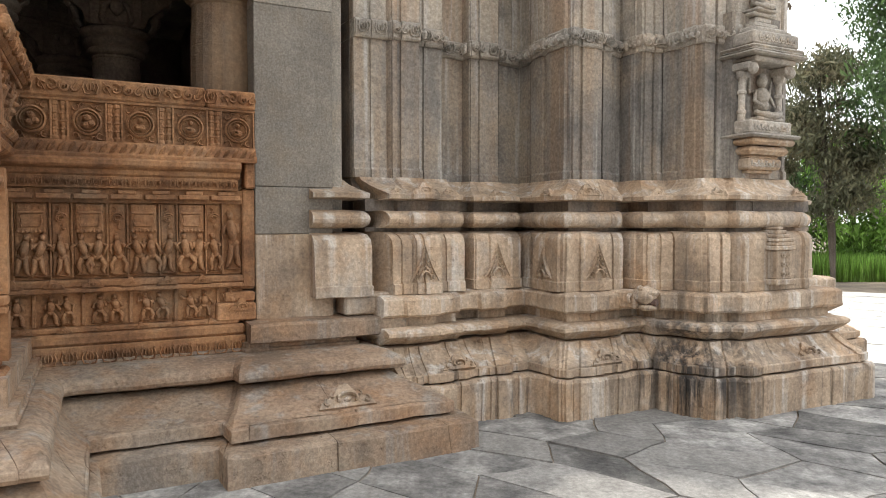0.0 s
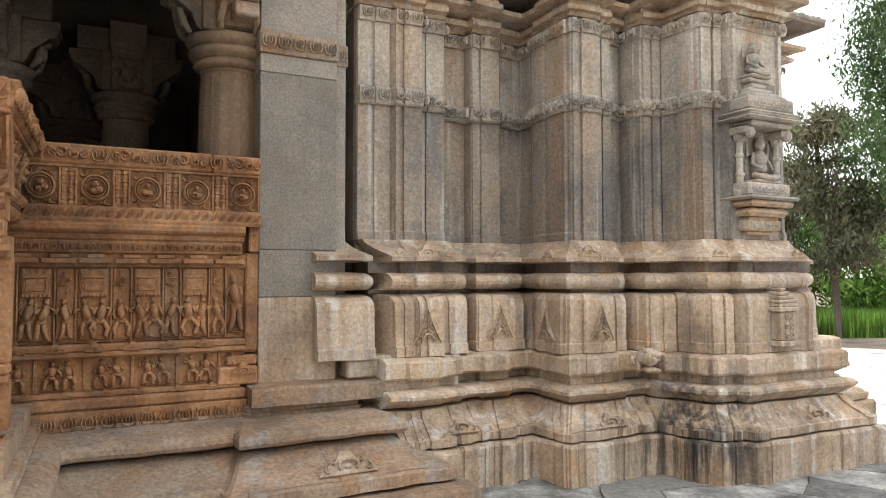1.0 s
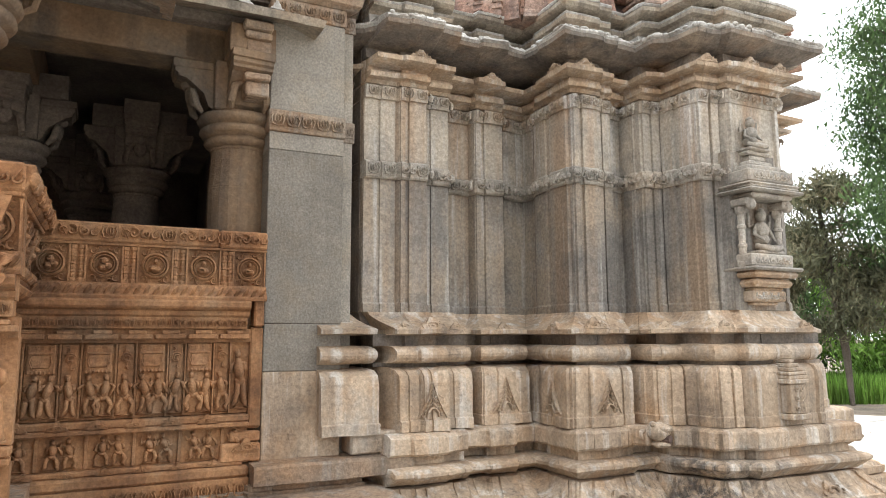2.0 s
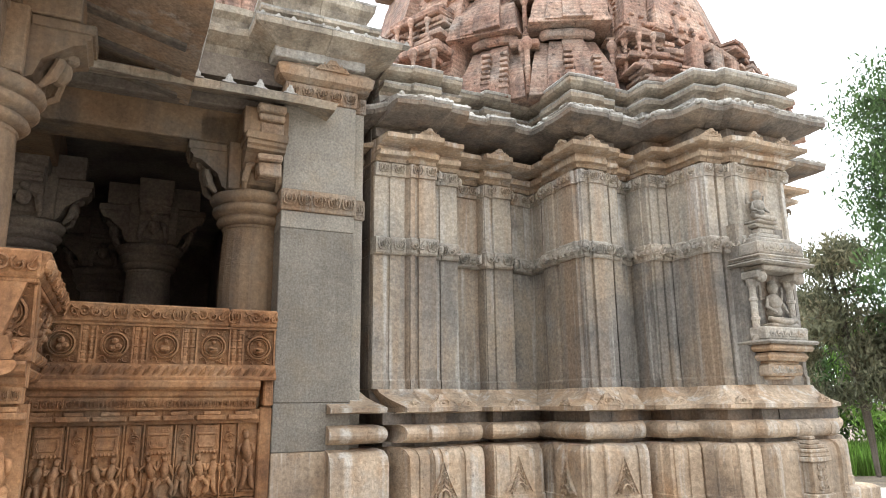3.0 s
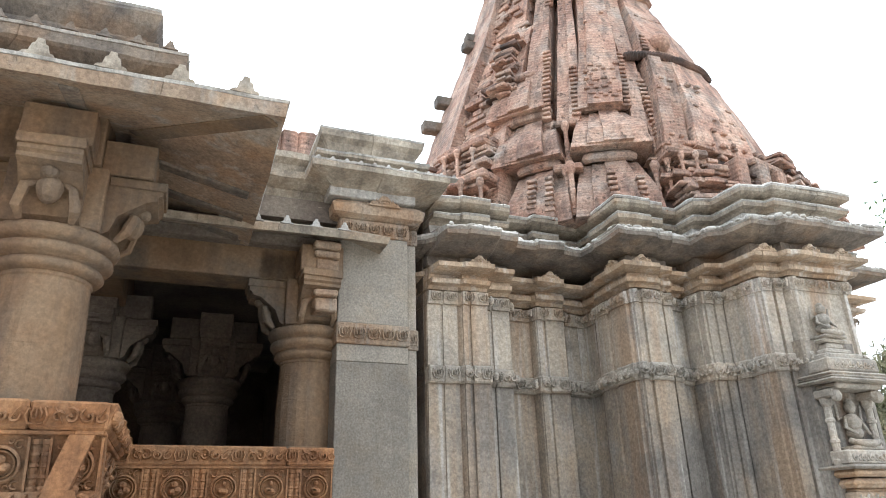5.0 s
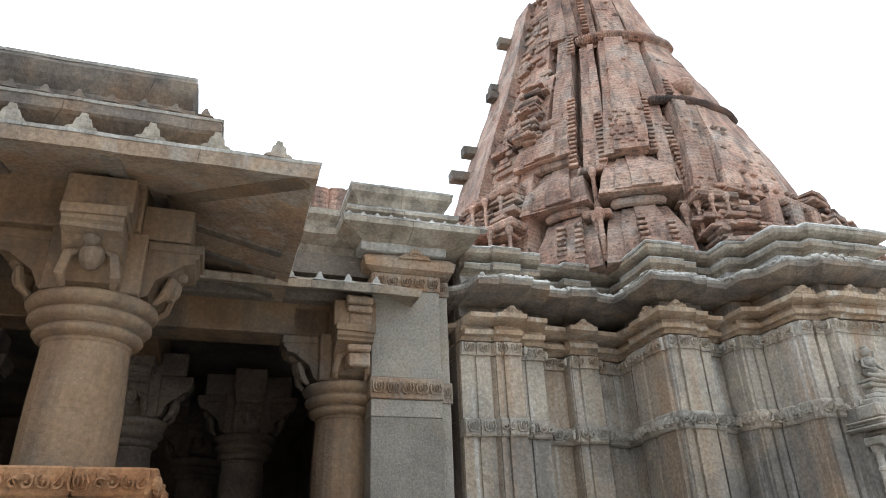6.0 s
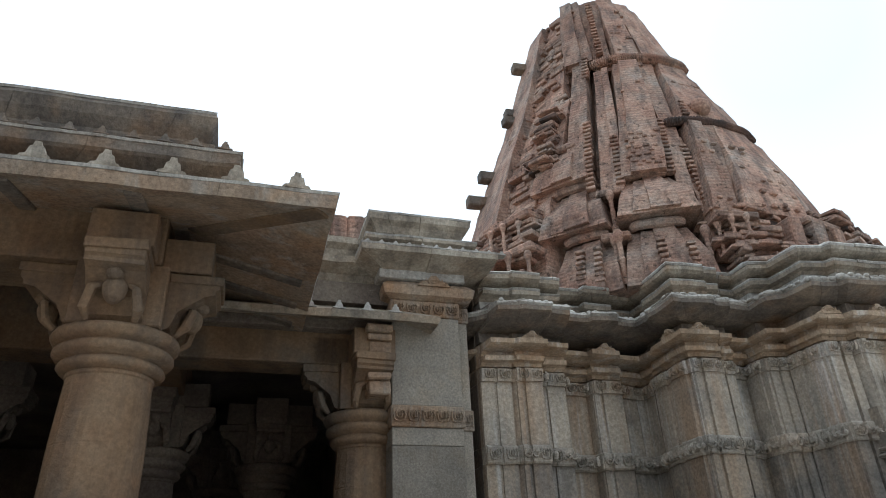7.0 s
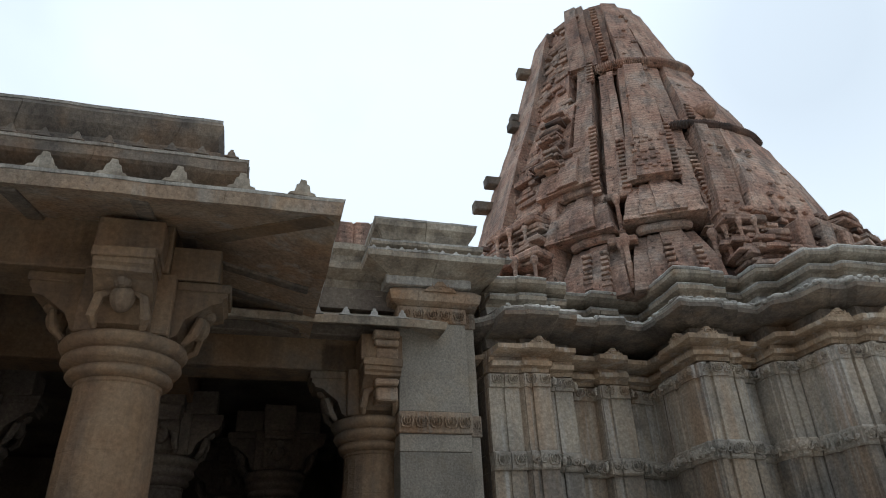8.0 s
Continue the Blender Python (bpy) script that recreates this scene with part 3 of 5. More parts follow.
def column(u, v, r, name_label, top=3.47, cap=0.31, block=0.48, mat=None):
    mat = mat or COLM
    col = thing("column", name_label, "column", HALL @ pose(u, -v, 0), group="hall columns")
    part("base", boxed(-r * 1.25, r * 1.25, -r * 1.25, r * 1.25, 1.84, 2.15), mat, col)
    part("shaft", lathe(bmesh.new(), [(r * 1.06, 2.14), (r * 1.06, 2.6), (r, 2.62), (r * 0.99, 2.98), (r * 0.985, 2.985), (r * 0.985, 2.99), (r * 0.99, 2.995), (r * 0.93, top - 0.03), (r * 0.96, top - 0.02), (r * 0.96, top)], 20), mat, col)
    k = cap / 0.33
    prof = [(r * 0.95, top), (r * 1.10, top + 0.02 * k), (r * 1.17, top + 0.05 * k), (r * 1.12, top + 0.085 * k), (r * 1.06, top + 0.09 * k), (r * 1.06, top + 0.10 * k), (r * 1.24, top + 0.115 * k), (r * 1.32, top + 0.15 * k), (r * 1.30, top + 0.185 * k),
            (r * 1.18, top + 0.20 * k), (r * 1.18, top + 0.215 * k), (r * 1.33, top + 0.225 * k), (r * 1.42, top + 0.27 * k), (r * 1.38, top + 0.31 * k), (r * 1.2, top + 0.33 * k)]
    part("ring_capital", lathe(bmesh.new(), prof, 28), mat, col, smooth=True)
    z0 = top + cap
    z1 = z0 + block
    part("capital_block", boxed(-r, r, -r, r, z0, z1 - 0.002), mat, col)
    for q in range(4):
        bm = bmesh.new()
        w = r * 0.62
        h = block
        prism(bm, [(0.0, z0), (r * 0.9, z0), (r * 1.15, z0 + h * 0.1), (r * 1.3, z0 + h * 0.35), (r * 1.85, z0 + h * 0.62), (r * 2.1, z0 + h * 0.66), (r * 2.1, z0 + h * 0.72), (r * 2.18, z0 + h * 0.76), (r * 2.18, z1), (0.0, z1)], -w, w)
        box(bm, r, r * 2.25, -w * 1.08, w * 1.08, z0 + h * 0.84, z1 - 0.004, 0.006)
        blob(bm, (r * 1.6, 0, z0 + h * 0.36), (r * 0.24, w * 0.42, h * 0.2), 10)
        blob(bm, (r * 1.75, 0, z0 + h * 0.58), (r * 0.2, w * 0.3, h * 0.11), 10)
        for sgn in (-1, 1):
            tube(bm, [(r * 1.5, sgn * w * 0.3, z0 + h * 0.5), (r * 1.62, sgn * w * 0.75, z0 + h * 0.38), (r * 1.5, sgn * w * 0.9, z0 + h * 0.1), (r * 1.3, sgn * w * 0.8, z0 - h * 0.02)], 0.032, 7)
            tube(bm, [(r * 1.55, sgn * w * 0.35, z0 + h * 0.62), (r * 1.68, sgn * w * 0.95, z0 + h * 0.6), (r * 1.6, sgn * w * 0.95, z0 + h * 0.74)], 0.022, 6)
        for j in range(7):
            blob(bm, (r * 2.11, w * (-0.85 + 1.7 * j / 6), z0 + h * 0.79), (0.012, 0.014, 0.012), 6)
        worn(bm, 0.012, 9.0)
        part("bracket", bm, mat, col).matrix_basis = pose(0, 0, 0, 0, 0, 90 * q)
    for turn, high in ((0, 0.24), (90, 0.236)):
        part("impost", boxed(-r * 1.95, r * 1.95, -r * 0.72, r * 0.72, z1 + 0.002, z1 + high, 0.008), mat, col, "plain brown impost block").matrix_basis = pose(0, 0, 0, 0, 0, turn)
    return col


column(-2.62, 1.0, 0.27, "round buff sandstone column with ring capital and four carved brackets", 3.42, 0.27, 0.42)
column(-0.78, -0.42, 0.25, "round orange sandstone column behind the parapet with bracket capital", 3.33, 0.28, 0.41)
# inner columns use the stone toned down for indoor shade
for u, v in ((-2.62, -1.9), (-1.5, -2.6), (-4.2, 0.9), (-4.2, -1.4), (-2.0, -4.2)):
    column(u, v, 0.24, "inner sandstone column with bracket capital, indoor shade in its colour", 3.3, 0.28, 0.42, INNER)

# beams, ceiling and the hall's interior, its dimness partly put into the stone colour
shell = thing("hall_interior", "stone hall with beams, floor and back wall, toned dark for indoor shade", "interior", HALL, kind="structure")
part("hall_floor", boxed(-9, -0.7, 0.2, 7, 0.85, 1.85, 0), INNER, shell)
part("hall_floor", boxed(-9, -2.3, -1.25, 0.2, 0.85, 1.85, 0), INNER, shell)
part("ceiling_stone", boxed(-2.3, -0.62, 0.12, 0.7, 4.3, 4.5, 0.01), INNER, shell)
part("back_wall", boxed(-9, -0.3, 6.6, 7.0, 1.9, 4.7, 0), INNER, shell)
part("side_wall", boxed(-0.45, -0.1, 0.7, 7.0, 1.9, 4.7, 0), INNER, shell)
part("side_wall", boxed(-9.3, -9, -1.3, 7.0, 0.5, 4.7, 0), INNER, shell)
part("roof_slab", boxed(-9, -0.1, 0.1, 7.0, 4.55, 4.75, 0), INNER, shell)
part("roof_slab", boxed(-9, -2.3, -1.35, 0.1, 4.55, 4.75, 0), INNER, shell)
for u0, u1, v0, v1 in ((-9, -0.64, -0.60, -0.24), (-2.85, -2.4, -5, 1.3), (-9, -2.4, 0.75, 1.25)):
    part("beam", boxed(u0, u1, -v1, -v0, 4.02 if v1 < 0 else 4.11, 4.56, 0.01), COLM, shell)


def eave(parent, u0, u1, v0, v1, z, drop, reach, mat, name="eave_slab", thick=0.085, sides="lfr"):
    """A sloping eave round a block, thick at its lip."""
    tiers(parent, u0, u1, v0, v1, [(z + 0.02, -0.05), (z - drop, reach), (z - drop + thick, reach + 0.01), (z + 0.13, 0.05), (z + 0.13, -0.1)], mat, name, 51, 1.0, 0.008)


porch = thing("porch_roof", "dark weathered stone porch roof with sloping eave and stacked cornices", "roof", HALL)
eave(porch, -8.5, -2.25, -0.2, 1.05, 4.50, 0.22, 0.87, PINK)
tiers(porch, -8.5, -2.30, -0.4, 1.05, [(4.58, -0.2), (4.58, 0.05), (4.78, 0.08), (4.84, 0.2), (4.88, 0.29), (4.90, 0.31), (4.98, 0.31), (5.0, 0.27), (5.03, 0.12), (5.03, -0.2)], DARK, "cornice_stone", 52, 0.9)
tiers(porch, -8.5, -2.36, -0.4, 1.1, [(5.03, -0.2), (5.03, 0.1), (5.06, 0.16), (5.10, 0.17), (5.12, 0.08), (5.18, 0.08), (5.26, 0.14), (5.34, 0.17), (5.38, 0.15), (5.40, -0.2)], DARK, "cornice_stone", 55, 0.9)
for z, r, du, dv in ((4.367, 0.885, 0.05, 0.0), (4.982, 0.315, 0.0, 0.0), (5.382, 0.155, -0.06, 0.05)):
    tiers(porch, -8.5, -2.30 + (0.05 if du > 0 else du), -0.3, 1.05 + dv, [(z, r - 0.14), (z, r), (z + 0.018, r + 0.008), (z + 0.03, r - 0.03), (z + 0.034, r - 0.14)], CAP, "pale_lip", 57, 0.9, 0.006)
part("roof_core", boxed(-8.5, -2.35, -1.0, 0.6, 4.6, 5.36), BRICK, porch)
for ang, l in ((45, 1.15),):
    bm = boxed(0, l, -0.07, 0.07, -0.015, 0.03, 0.006)
    part("hip_rib", bm, COLM, porch).matrix_basis = pose(-2.25, -1.05, 4.50) @ Matrix.Rotation(radians(-ang), 4, "Z") @ Matrix.Rotation(radians(10.6), 4, "Y")
# ribs below the eave slab, in a darker stone than the slab
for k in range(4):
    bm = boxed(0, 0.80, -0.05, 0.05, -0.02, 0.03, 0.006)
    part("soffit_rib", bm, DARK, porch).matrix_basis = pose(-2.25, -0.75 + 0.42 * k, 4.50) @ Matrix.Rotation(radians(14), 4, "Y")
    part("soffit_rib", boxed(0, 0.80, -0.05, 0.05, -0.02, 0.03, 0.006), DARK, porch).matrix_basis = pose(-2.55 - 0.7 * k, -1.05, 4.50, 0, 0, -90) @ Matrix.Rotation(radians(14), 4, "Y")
link = thing("hall_eave", "grey stone eave slab with small knobs over the parapet", "eave", HALL)
tiers(link, -2.3, -0.62, -0.6, -0.1, [(4.42, -0.1), (4.26, 0.36), (4.32, 0.38), (4.46, 0.1), (4.46, -0.1)], CORN, "eave_slab", 53, 0.8)
tiers(link, -2.3, -0.7, -0.9, -0.25, [(4.46, -0.1), (4.46, 0.05), (4.60, 0.06), (4.62, 0.14), (4.70, 0.15), (4.76, 0.08), (4.85, 0.1), (4.90, 0.25), (4.96, 0.26), (5.0, 0.1), (5.1, 0.12), (5.14, 0.18), (5.2, 0.18), (5.22, -0.1)], CORN, "cornice_stone", 54, 0.8)
part("roof_core", boxed(-2.4, -0.2, 0.4, 3.0, 4.7, 5.3), BRICK, link)
for j in range(9):
    bm = boxed(-2.15 + 0.17 * j, -1.982 + 0.17 * j, 0.5, 0.9, 5.25, 5.82 - 0.02 * j + 0.03 * (j % 3), 0.02)
    worn(bm, 0.02, 7.0)
    part("broken_brickwork", bm, BRICK, link)


# small carved motifs, each a flat relief that faces -y
def curl(bm, x, z, r, turn, start, r0=0.006, y=-0.004, n=9):
    tube(bm, [(x + r * (1 - 0.55 * i / n) * math.cos(start + turn * i / n), y, z + r * (1 - 0.55 * i / n) * math.sin(start + turn * i / n)) for i in range(n + 1)], r0, 5)


def lotus_relief(w, h):
    bm = bmesh.new()
    for sg in (-1, 1):
        tube(bm, [(sg * w * 0.04, -0.004, h * 0.1), (sg * w * 0.3, -0.006, h * 0.16), (sg * w * 0.4, -0.008, h * 0.5), (sg * w * 0.3, -0.006, h * 0.85)], h * 0.06, 5)
        tube(bm, [(sg * w * 0.04, -0.004, h * 0.32), (sg * w * 0.16, -0.006, h * 0.38), (sg * w * 0.2, -0.007, h * 0.62), (sg * w * 0.1, -0.006, h * 0.86)], h * 0.05, 5)
        curl(bm, sg * w * 0.3, h * 0.8, h * 0.1, -sg * 4.5, 1.57, h * 0.035)
    blob(bm, (0, -0.004, h * 0.55), (w * 0.05, 0.012, h * 0.22), 6)
    return bm


def scroll_relief(w, h, flip=1):
    bm = bmesh.new()
    curl(bm, -w * 0.2 * flip, h * 0.5, h * 0.36, 5.2 * flip, 2.0, h * 0.085, n=11)
    curl(bm, w * 0.24 * flip, h * 0.45, h * 0.28, -4.6 * flip, 0.6, h * 0.075, n=9)
    tube(bm, [(w * 0.42 * flip, -0.004, h * 0.9), (w * 0.3 * flip, -0.006, h * 0.7), (w * 0.05 * flip, -0.005, h * 0.12)], h * 0.05, 5)
    blob(bm, (-w * 0.2 * flip, -0.004, h * 0.5), (h * 0.1, 0.01, h * 0.1), 6)
    return bm


def leaf_relief(w, h):
    bm = bmesh.new()
    tube(bm, [(-w * 0.4, -0.003, h * 0.12), (-w * 0.1, -0.012, h * 0.35), (w * 0.2, -0.014, h * 0.62), (w * 0.34, -0.006, h * 0.9)], h * 0.13, 6)
    tube(bm, [(-w * 0.1, -0.003, h * 0.1), (w * 0.15, -0.006, h * 0.3), (w * 0.4, -0.004, h * 0.55)], h * 0.06, 5)
    return bm


def figure_relief(h, pose_kind, rng):
    """A plain small carved figure in relief, h metres high."""
    bm = bmesh.new()
    sway = rng.uniform(-0.10, 0.10) * h
    hip, neck = (-sway * 0.5, h * 0.46), (sway * 0.4, h * 0.76)
    blob(bm, (sway * 0.6, -0.012, h * 0.89), (h * 0.062, 0.016, h * 0.075), 10)
    blob(bm, (sway * 0.7, -0.006, h * 0.93), (h * 0.07, 0.012, h * 0.06), 8)
    tube(bm, [(hip[0], -0.008, hip[1] - h * 0.06), (hip[0] * 0.4, -0.012, h * 0.58), (neck[0] * 0.8, -0.014, h * 0.69), (neck[0], -0.008, h * 0.82)], h * 0.095, 9)
    blob(bm, (hip[0], -0.010, h * 0.44), (h * 0.115, 0.018, h * 0.08), 9)
    for sg in (-1, 1):
        wide = (0.17 if pose_kind else 0.07) * h * rng.uniform(0.7, 1.2)
        knee = (hip[0] + sg * wide, h * rng.uniform(0.22, 0.28))
        foot = (hip[0] + sg * (wide * 0.5 + (0.02 if pose_kind == 1 else 0.06) * h), 0.03 * h)
        tube(bm, [(hip[0] + sg * h * 0.05, -0.008, hip[1]), ((hip[0] + knee[0]) / 2 + sg * h * 0.03, -0.014, h * 0.36), (knee[0], -0.014, knee[1]), (foot[0], -0.008, foot[1] + h * 0.08), (foot[0] + sg * h * 0.05, -0.012, foot[1])], h * 0.06, 7)
        elbow = (neck[0] + sg * h * rng.uniform(0.14, 0.2), h * rng.uniform(0.56, 0.7))
        palm_z = h * rng.choice((0.46, 0.6, 0.86))
        tube(bm, [(neck[0] + sg * h * 0.06, -0.010, h * 0.75), (neck[0] + sg * h * 0.12, -0.012, h * 0.72), (elbow[0], -0.014, elbow[1]), (neck[0] + sg * h * rng.uniform(0.06, 0.24), -0.012, palm_z)], h * 0.042, 6)
    tube(bm, [(-h * 0.2, -0.004, 0.0), (h * 0.2, -0.004, 0.0)], h * 0.035, 6)
    worn(bm, 0.006, 22.0)
    return bm


def arch_relief(w, h):
    """Small horseshoe gable ornament with side leaves."""
    bm = bmesh.new()
    prism(bm, [(-w * 0.5, 0), (w * 0.5, 0), (w * 0.42, h * 0.3), (w * 0.2, h * 0.55), (w * 0.08, h), (-w * 0.08, h), (-w * 0.2, h * 0.55), (-w * 0.42, h * 0.3)], -0.012, 0.06)
    tube(bm, [(w * 0.17 * math.cos(a), -0.022, h * 0.32 + h * 0.25 * math.sin(a)) for a in (-0.7, -0.2, 0.4, 1.0, 1.57, 2.14, 2.74, 3.34, 3.84)], h * 0.07, 6)
    for sg in (-1, 1):
        curl(bm, sg * w * 0.34, h * 0.22, h * 0.17, -sg * 4.5, 1.57, h * 0.045, y=-0.018)
        curl(bm, sg * w * 0.23, h * 0.52, h * 0.12, -sg * 4.0, 1.57, h * 0.04, y=-0.018)
    blob(bm, (0, -0.014, h * 0.3), (w * 0.07, 0.014, h * 0.1), 6)
    return bm


def triangle_relief(w, h):
    """Pointed leaf lattice, as carved on the pot moulding."""
    bm = bmesh.new()
    for sg in (-1, 1):
        tube(bm, [(sg * w * 0.5, -0.003, 0), (sg * w * 0.34, -0.006, h * 0.22), (sg * w * 0.16, -0.006, h * 0.55), (0, -0.003, h)], 0.007, 5)
        for k in range(5):
            z = h * (0.06 + 0.15 * k)
            x = w * (0.34 - 0.066 * k)
            curl(bm, sg * x, z + 0.01, 0.022 - 0.002 * k, sg * 4.5, 1.0, 0.005, n=6)
            tube(bm, [(sg * x * 0.55, -0.003, z + h * 0.04), (sg * x * 0.3, -0.006, z + h * 0.12), (0, -0.003, z + h * 0.2)], 0.005, 4)
    tube(bm, [(w * 0.2 * math.cos(a), -0.006, h * 0.28 * math.sin(a)) for a in (0.1, 0.6, 1.1, 1.57, 2.04, 2.54, 3.04)], 0.009, 5)
    return bm


MOTIF_RNG = random.Random(4)
DEEP = Matrix.Diagonal((1, 2.6, 1, 1))
LOTUS_O, SCROLL_O, SCROLL_F = mesh_of("lotus", lotus_relief(0.12, 0.11), ORANGE), mesh_of("scroll", scroll_relief(0.13, 0.11), ORANGE), mesh_of("scroll", scroll_relief(0.13, 0.11, -1), ORANGE)
LEAF_O = mesh_of("carved_leaf", leaf_relief(0.06, 0.085), ORANGE)
SMALL_O = mesh_of("scallop", lotus_relief(0.045, 0.06), ORANGE)
FIGURES = [mesh_of("carved_figure", figure_relief(0.28, k % 3, MOTIF_RNG), ORANGE, True) for k in range(7)]
SMALL_FIGURES = [mesh_of("carved_figure", figure_relief(0.20, 1 + k % 2, MOTIF_RNG), ORANGE, True) for k in range(5)]
ARCH_O = mesh_of("gable_ornament", arch_relief(0.14, 0.06), ORANGE)


def baluster(h=0.26, r=0.022):
    prof = [(r * 1.2, 0), (r * 1.2, 0.02)]
    for i in range(4):
        z = 0.02 + (h - 0.04) * i / 4
        prof += [(r * 0.75, z + 0.012), (r * 0.95, z + 0.03), (r * 0.85, z + 0.045), (r * 1.15, z + 0.05)]
    prof += [(r * 1.2, h - 0.015), (r * 1.2, h)]
    return lathe(bmesh.new(), prof, 8)


BALUSTER = mesh_of("baluster", baluster(), ORANGE)


def medallion_relief():
    bm = bmesh.new()
    for r, t in ((0.085, 0.010), (0.066, 0.006)):
        tube(bm, [(r * math.cos(2 * math.pi * i / 18), -0.006, r * math.sin(2 * math.pi * i / 18)) for i in range(19)], t, 5, False)
    for i in range(3):
        a = MOTIF_RNG.uniform(0, 6.28)
        blob(bm, (0.025 * math.cos(a), -0.008, 0.025 * math.sin(a)), (0.03, 0.018, 0.024), 7)
    blob(bm, (0, -0.012, 0.03), (0.016, 0.016, 0.018), 7)
    for sx in (-1, 1):
        for sz in (-1, 1):
            curl(bm, sx * 0.075, sz * 0.095, 0.026, sx * sz * 4.5, 1.0 * sz, 0.006, n=7)
            curl(bm, sx * 0.035, sz * 0.112, 0.016, -sx * sz * 4.0, 0.5 * sz, 0.005, n=6)
    for x0 in (-0.118, 0.118):
        box(bm, x0 - 0.006, x0 + 0.006, -0.012, 0.01, -0.135, 0.135, 0)
    return bm


MEDALLIONS = [mesh_of("medallion", medallion_relief(), ORANGE) for k in range(3)]


def casket_relief(w=0.17, h=0.2):
    """Framed block with a draped cloth, carved above a figure pair."""
    bm = bmesh.new()
    box(bm, -w / 2, w / 2, -0.03, 0.01, 0, h, 0.006)
    box(bm, -w * 0.36, w * 0.36, -0.042, -0.02, h * 0.2, h * 0.66, 0.006)
    box(bm, -w * 0.44, w * 0.44, -0.05, -0.02, h * 0.66, h * 0.74, 0.004)
    for i in range(7):
        blob(bm, (-w * 0.45 + w * 0.9 * i / 6, -0.032, h * 0.06), (w * 0.07, 0.012, h * 0.06), 6)
    for i in range(4):
        curl(bm, -w * 0.36 + w * 0.24 * i, h * 0.87, 0.016, 4.5, 0.5, 0.005, y=-0.034, n=6)
    for sg in (-1, 1):
        tube(bm, [(sg * w * 0.34, -0.045, h * 0.6), (sg * w * 0.4, -0.048, h * 0.4), (sg * w * 0.3, -0.045, h * 0.2)], 0.006, 5)
    return bm


CASKET = mesh_of("casket_relief", casket_relief(), ORANGE)


def spiral_relief():
    bm = bmesh.new()
    for r in (0.042, 0.026):
        curl(bm, 0, 0, r, 5.4, 0.4, 0.007, n=11)
    curl(bm, -0.02, 0.06, 0.02, -4, 2, 0.005, n=6)
    curl(bm, 0.02, -0.062, 0.02, 4, 2, 0.005, n=6)
    return bm


SPIRAL = mesh_of("spiral", spiral_relief(), ORANGE)


def parapet(m, length, label, low=None, figures=True, lean=0.0):
    """Seat-back parapet: carved rail, medallion panels, leaf band, cornice, figure frieze and scroll foot."""
    par = thing("parapet", label, "parapet", m, group="hall parapets")
    L, K = length, low or length
    cut = L - 0.36
    tip = math.degrees(math.atan(lean))

    def away(z):
        return lean * min(0.62, max(0.0, 2.6 - z))

    def sheared(bm):
        for v in bm.verts:
            v.co.y += away(v.co.z)

    def slab(name, x0, x1, out, back, z0, z1, bevel, wear=0.004):
        bm = boxed(x0, x1, -out, back, z0, z1, bevel)
        sheared(bm)
        worn(bm, wear, 4.0)
        return part(name, bm, ORANGE, par)

    for x0, x1, d in ((0, cut - 0.002, 0.0), (cut + 0.002, L, 0.004)):
        rail = slab("top_rail", x0, x1, 0.05 + d, 0.12, 2.45, 2.59 - d, 0.012)
    slab("rail_bead", 0, L, 0.035, 0.1, 2.43, 2.45, 0.004)
    panel = slab("medallion_panel", 0, L, 0.0, 0.12, 2.155, 2.43, 0)
    bm = prism(bmesh.new(), [(0.115, 2.05), (-0.085, 2.05), (-0.09, 2.07), (-0.035, 2.15), (-0.03, 2.165), (0.115, 2.165)], 0, L)
    for v in bm.verts:
        v.co = Vector((v.co.y, v.co.x, v.co.z))
    bmesh.ops.recalc_face_normals(bm, faces=bm.faces)
    sheared(bm)
    leaves = part("leaf_band", bm, ORANGE, par)
    bm = prism(bmesh.new(), [(0.12, 1.925), (-0.03, 1.925), (-0.05, 1.94), (-0.055, 1.97), (-0.10, 1.985), (-0.115, 2.0), (-0.12, 2.03), (-0.10, 2.048), (0.12, 2.048)], 0, K - 0.02)
    for v in bm.verts:
        v.co = Vector((v.co.y, v.co.x, v.co.z))
    bmesh.ops.recalc_face_normals(bm, faces=bm.faces)
    sheared(bm)
    part("cornice", bm, ORANGE, par, "plain orange cornice with a grey worn lip")
    slab("scallop_band", 0, K - 0.03, 0.035, 0.12, 1.84, 1.925, 0.004)
    slab("groove_band", 0, K, 0.0, 0.12, 1.74, 1.84, 0)
    x = 0.02
    while x < K - 0.1:
        w = 0.21
        slab("eave_block", x, min(K, x + w), 0.055, 0.1, 1.765, 1.80, 0.006)
        slab("eave_block", x + 0.05, min(K, x + w - 0.04), 0.045, 0.1, 1.80, 1.828, 0.006)
        x += w + 0.015
    slab("frieze_panel", 0, K, -0.05, 0.16, 1.21, 1.74, 0)
    slab("ledge", 0, K, 0.035, 0.16, 1.15, 1.205, 0.012, 0.008)
    slab("ledge_lip", 0, K, 0.055, 0.1, 1.115, 1.15, 0.008, 0.008)
    slab("frieze_panel", 0, K, -0.03, 0.16, 0.88, 1.115, 0)
    slab("foot_ledge", 0, K - 0.04, 0.04, 0.16, 0.84, 0.88, 0.01, 0.008)
    slab("foot_ledge", 0, K, 0.09, 0.16, 0.755, 0.84, 0.02, 0.008)
    foot = slab("scroll_foot", 0, K, 0.10, 0.16, 0.61, 0.755, 0.006)
    n = int(L / 0.125)
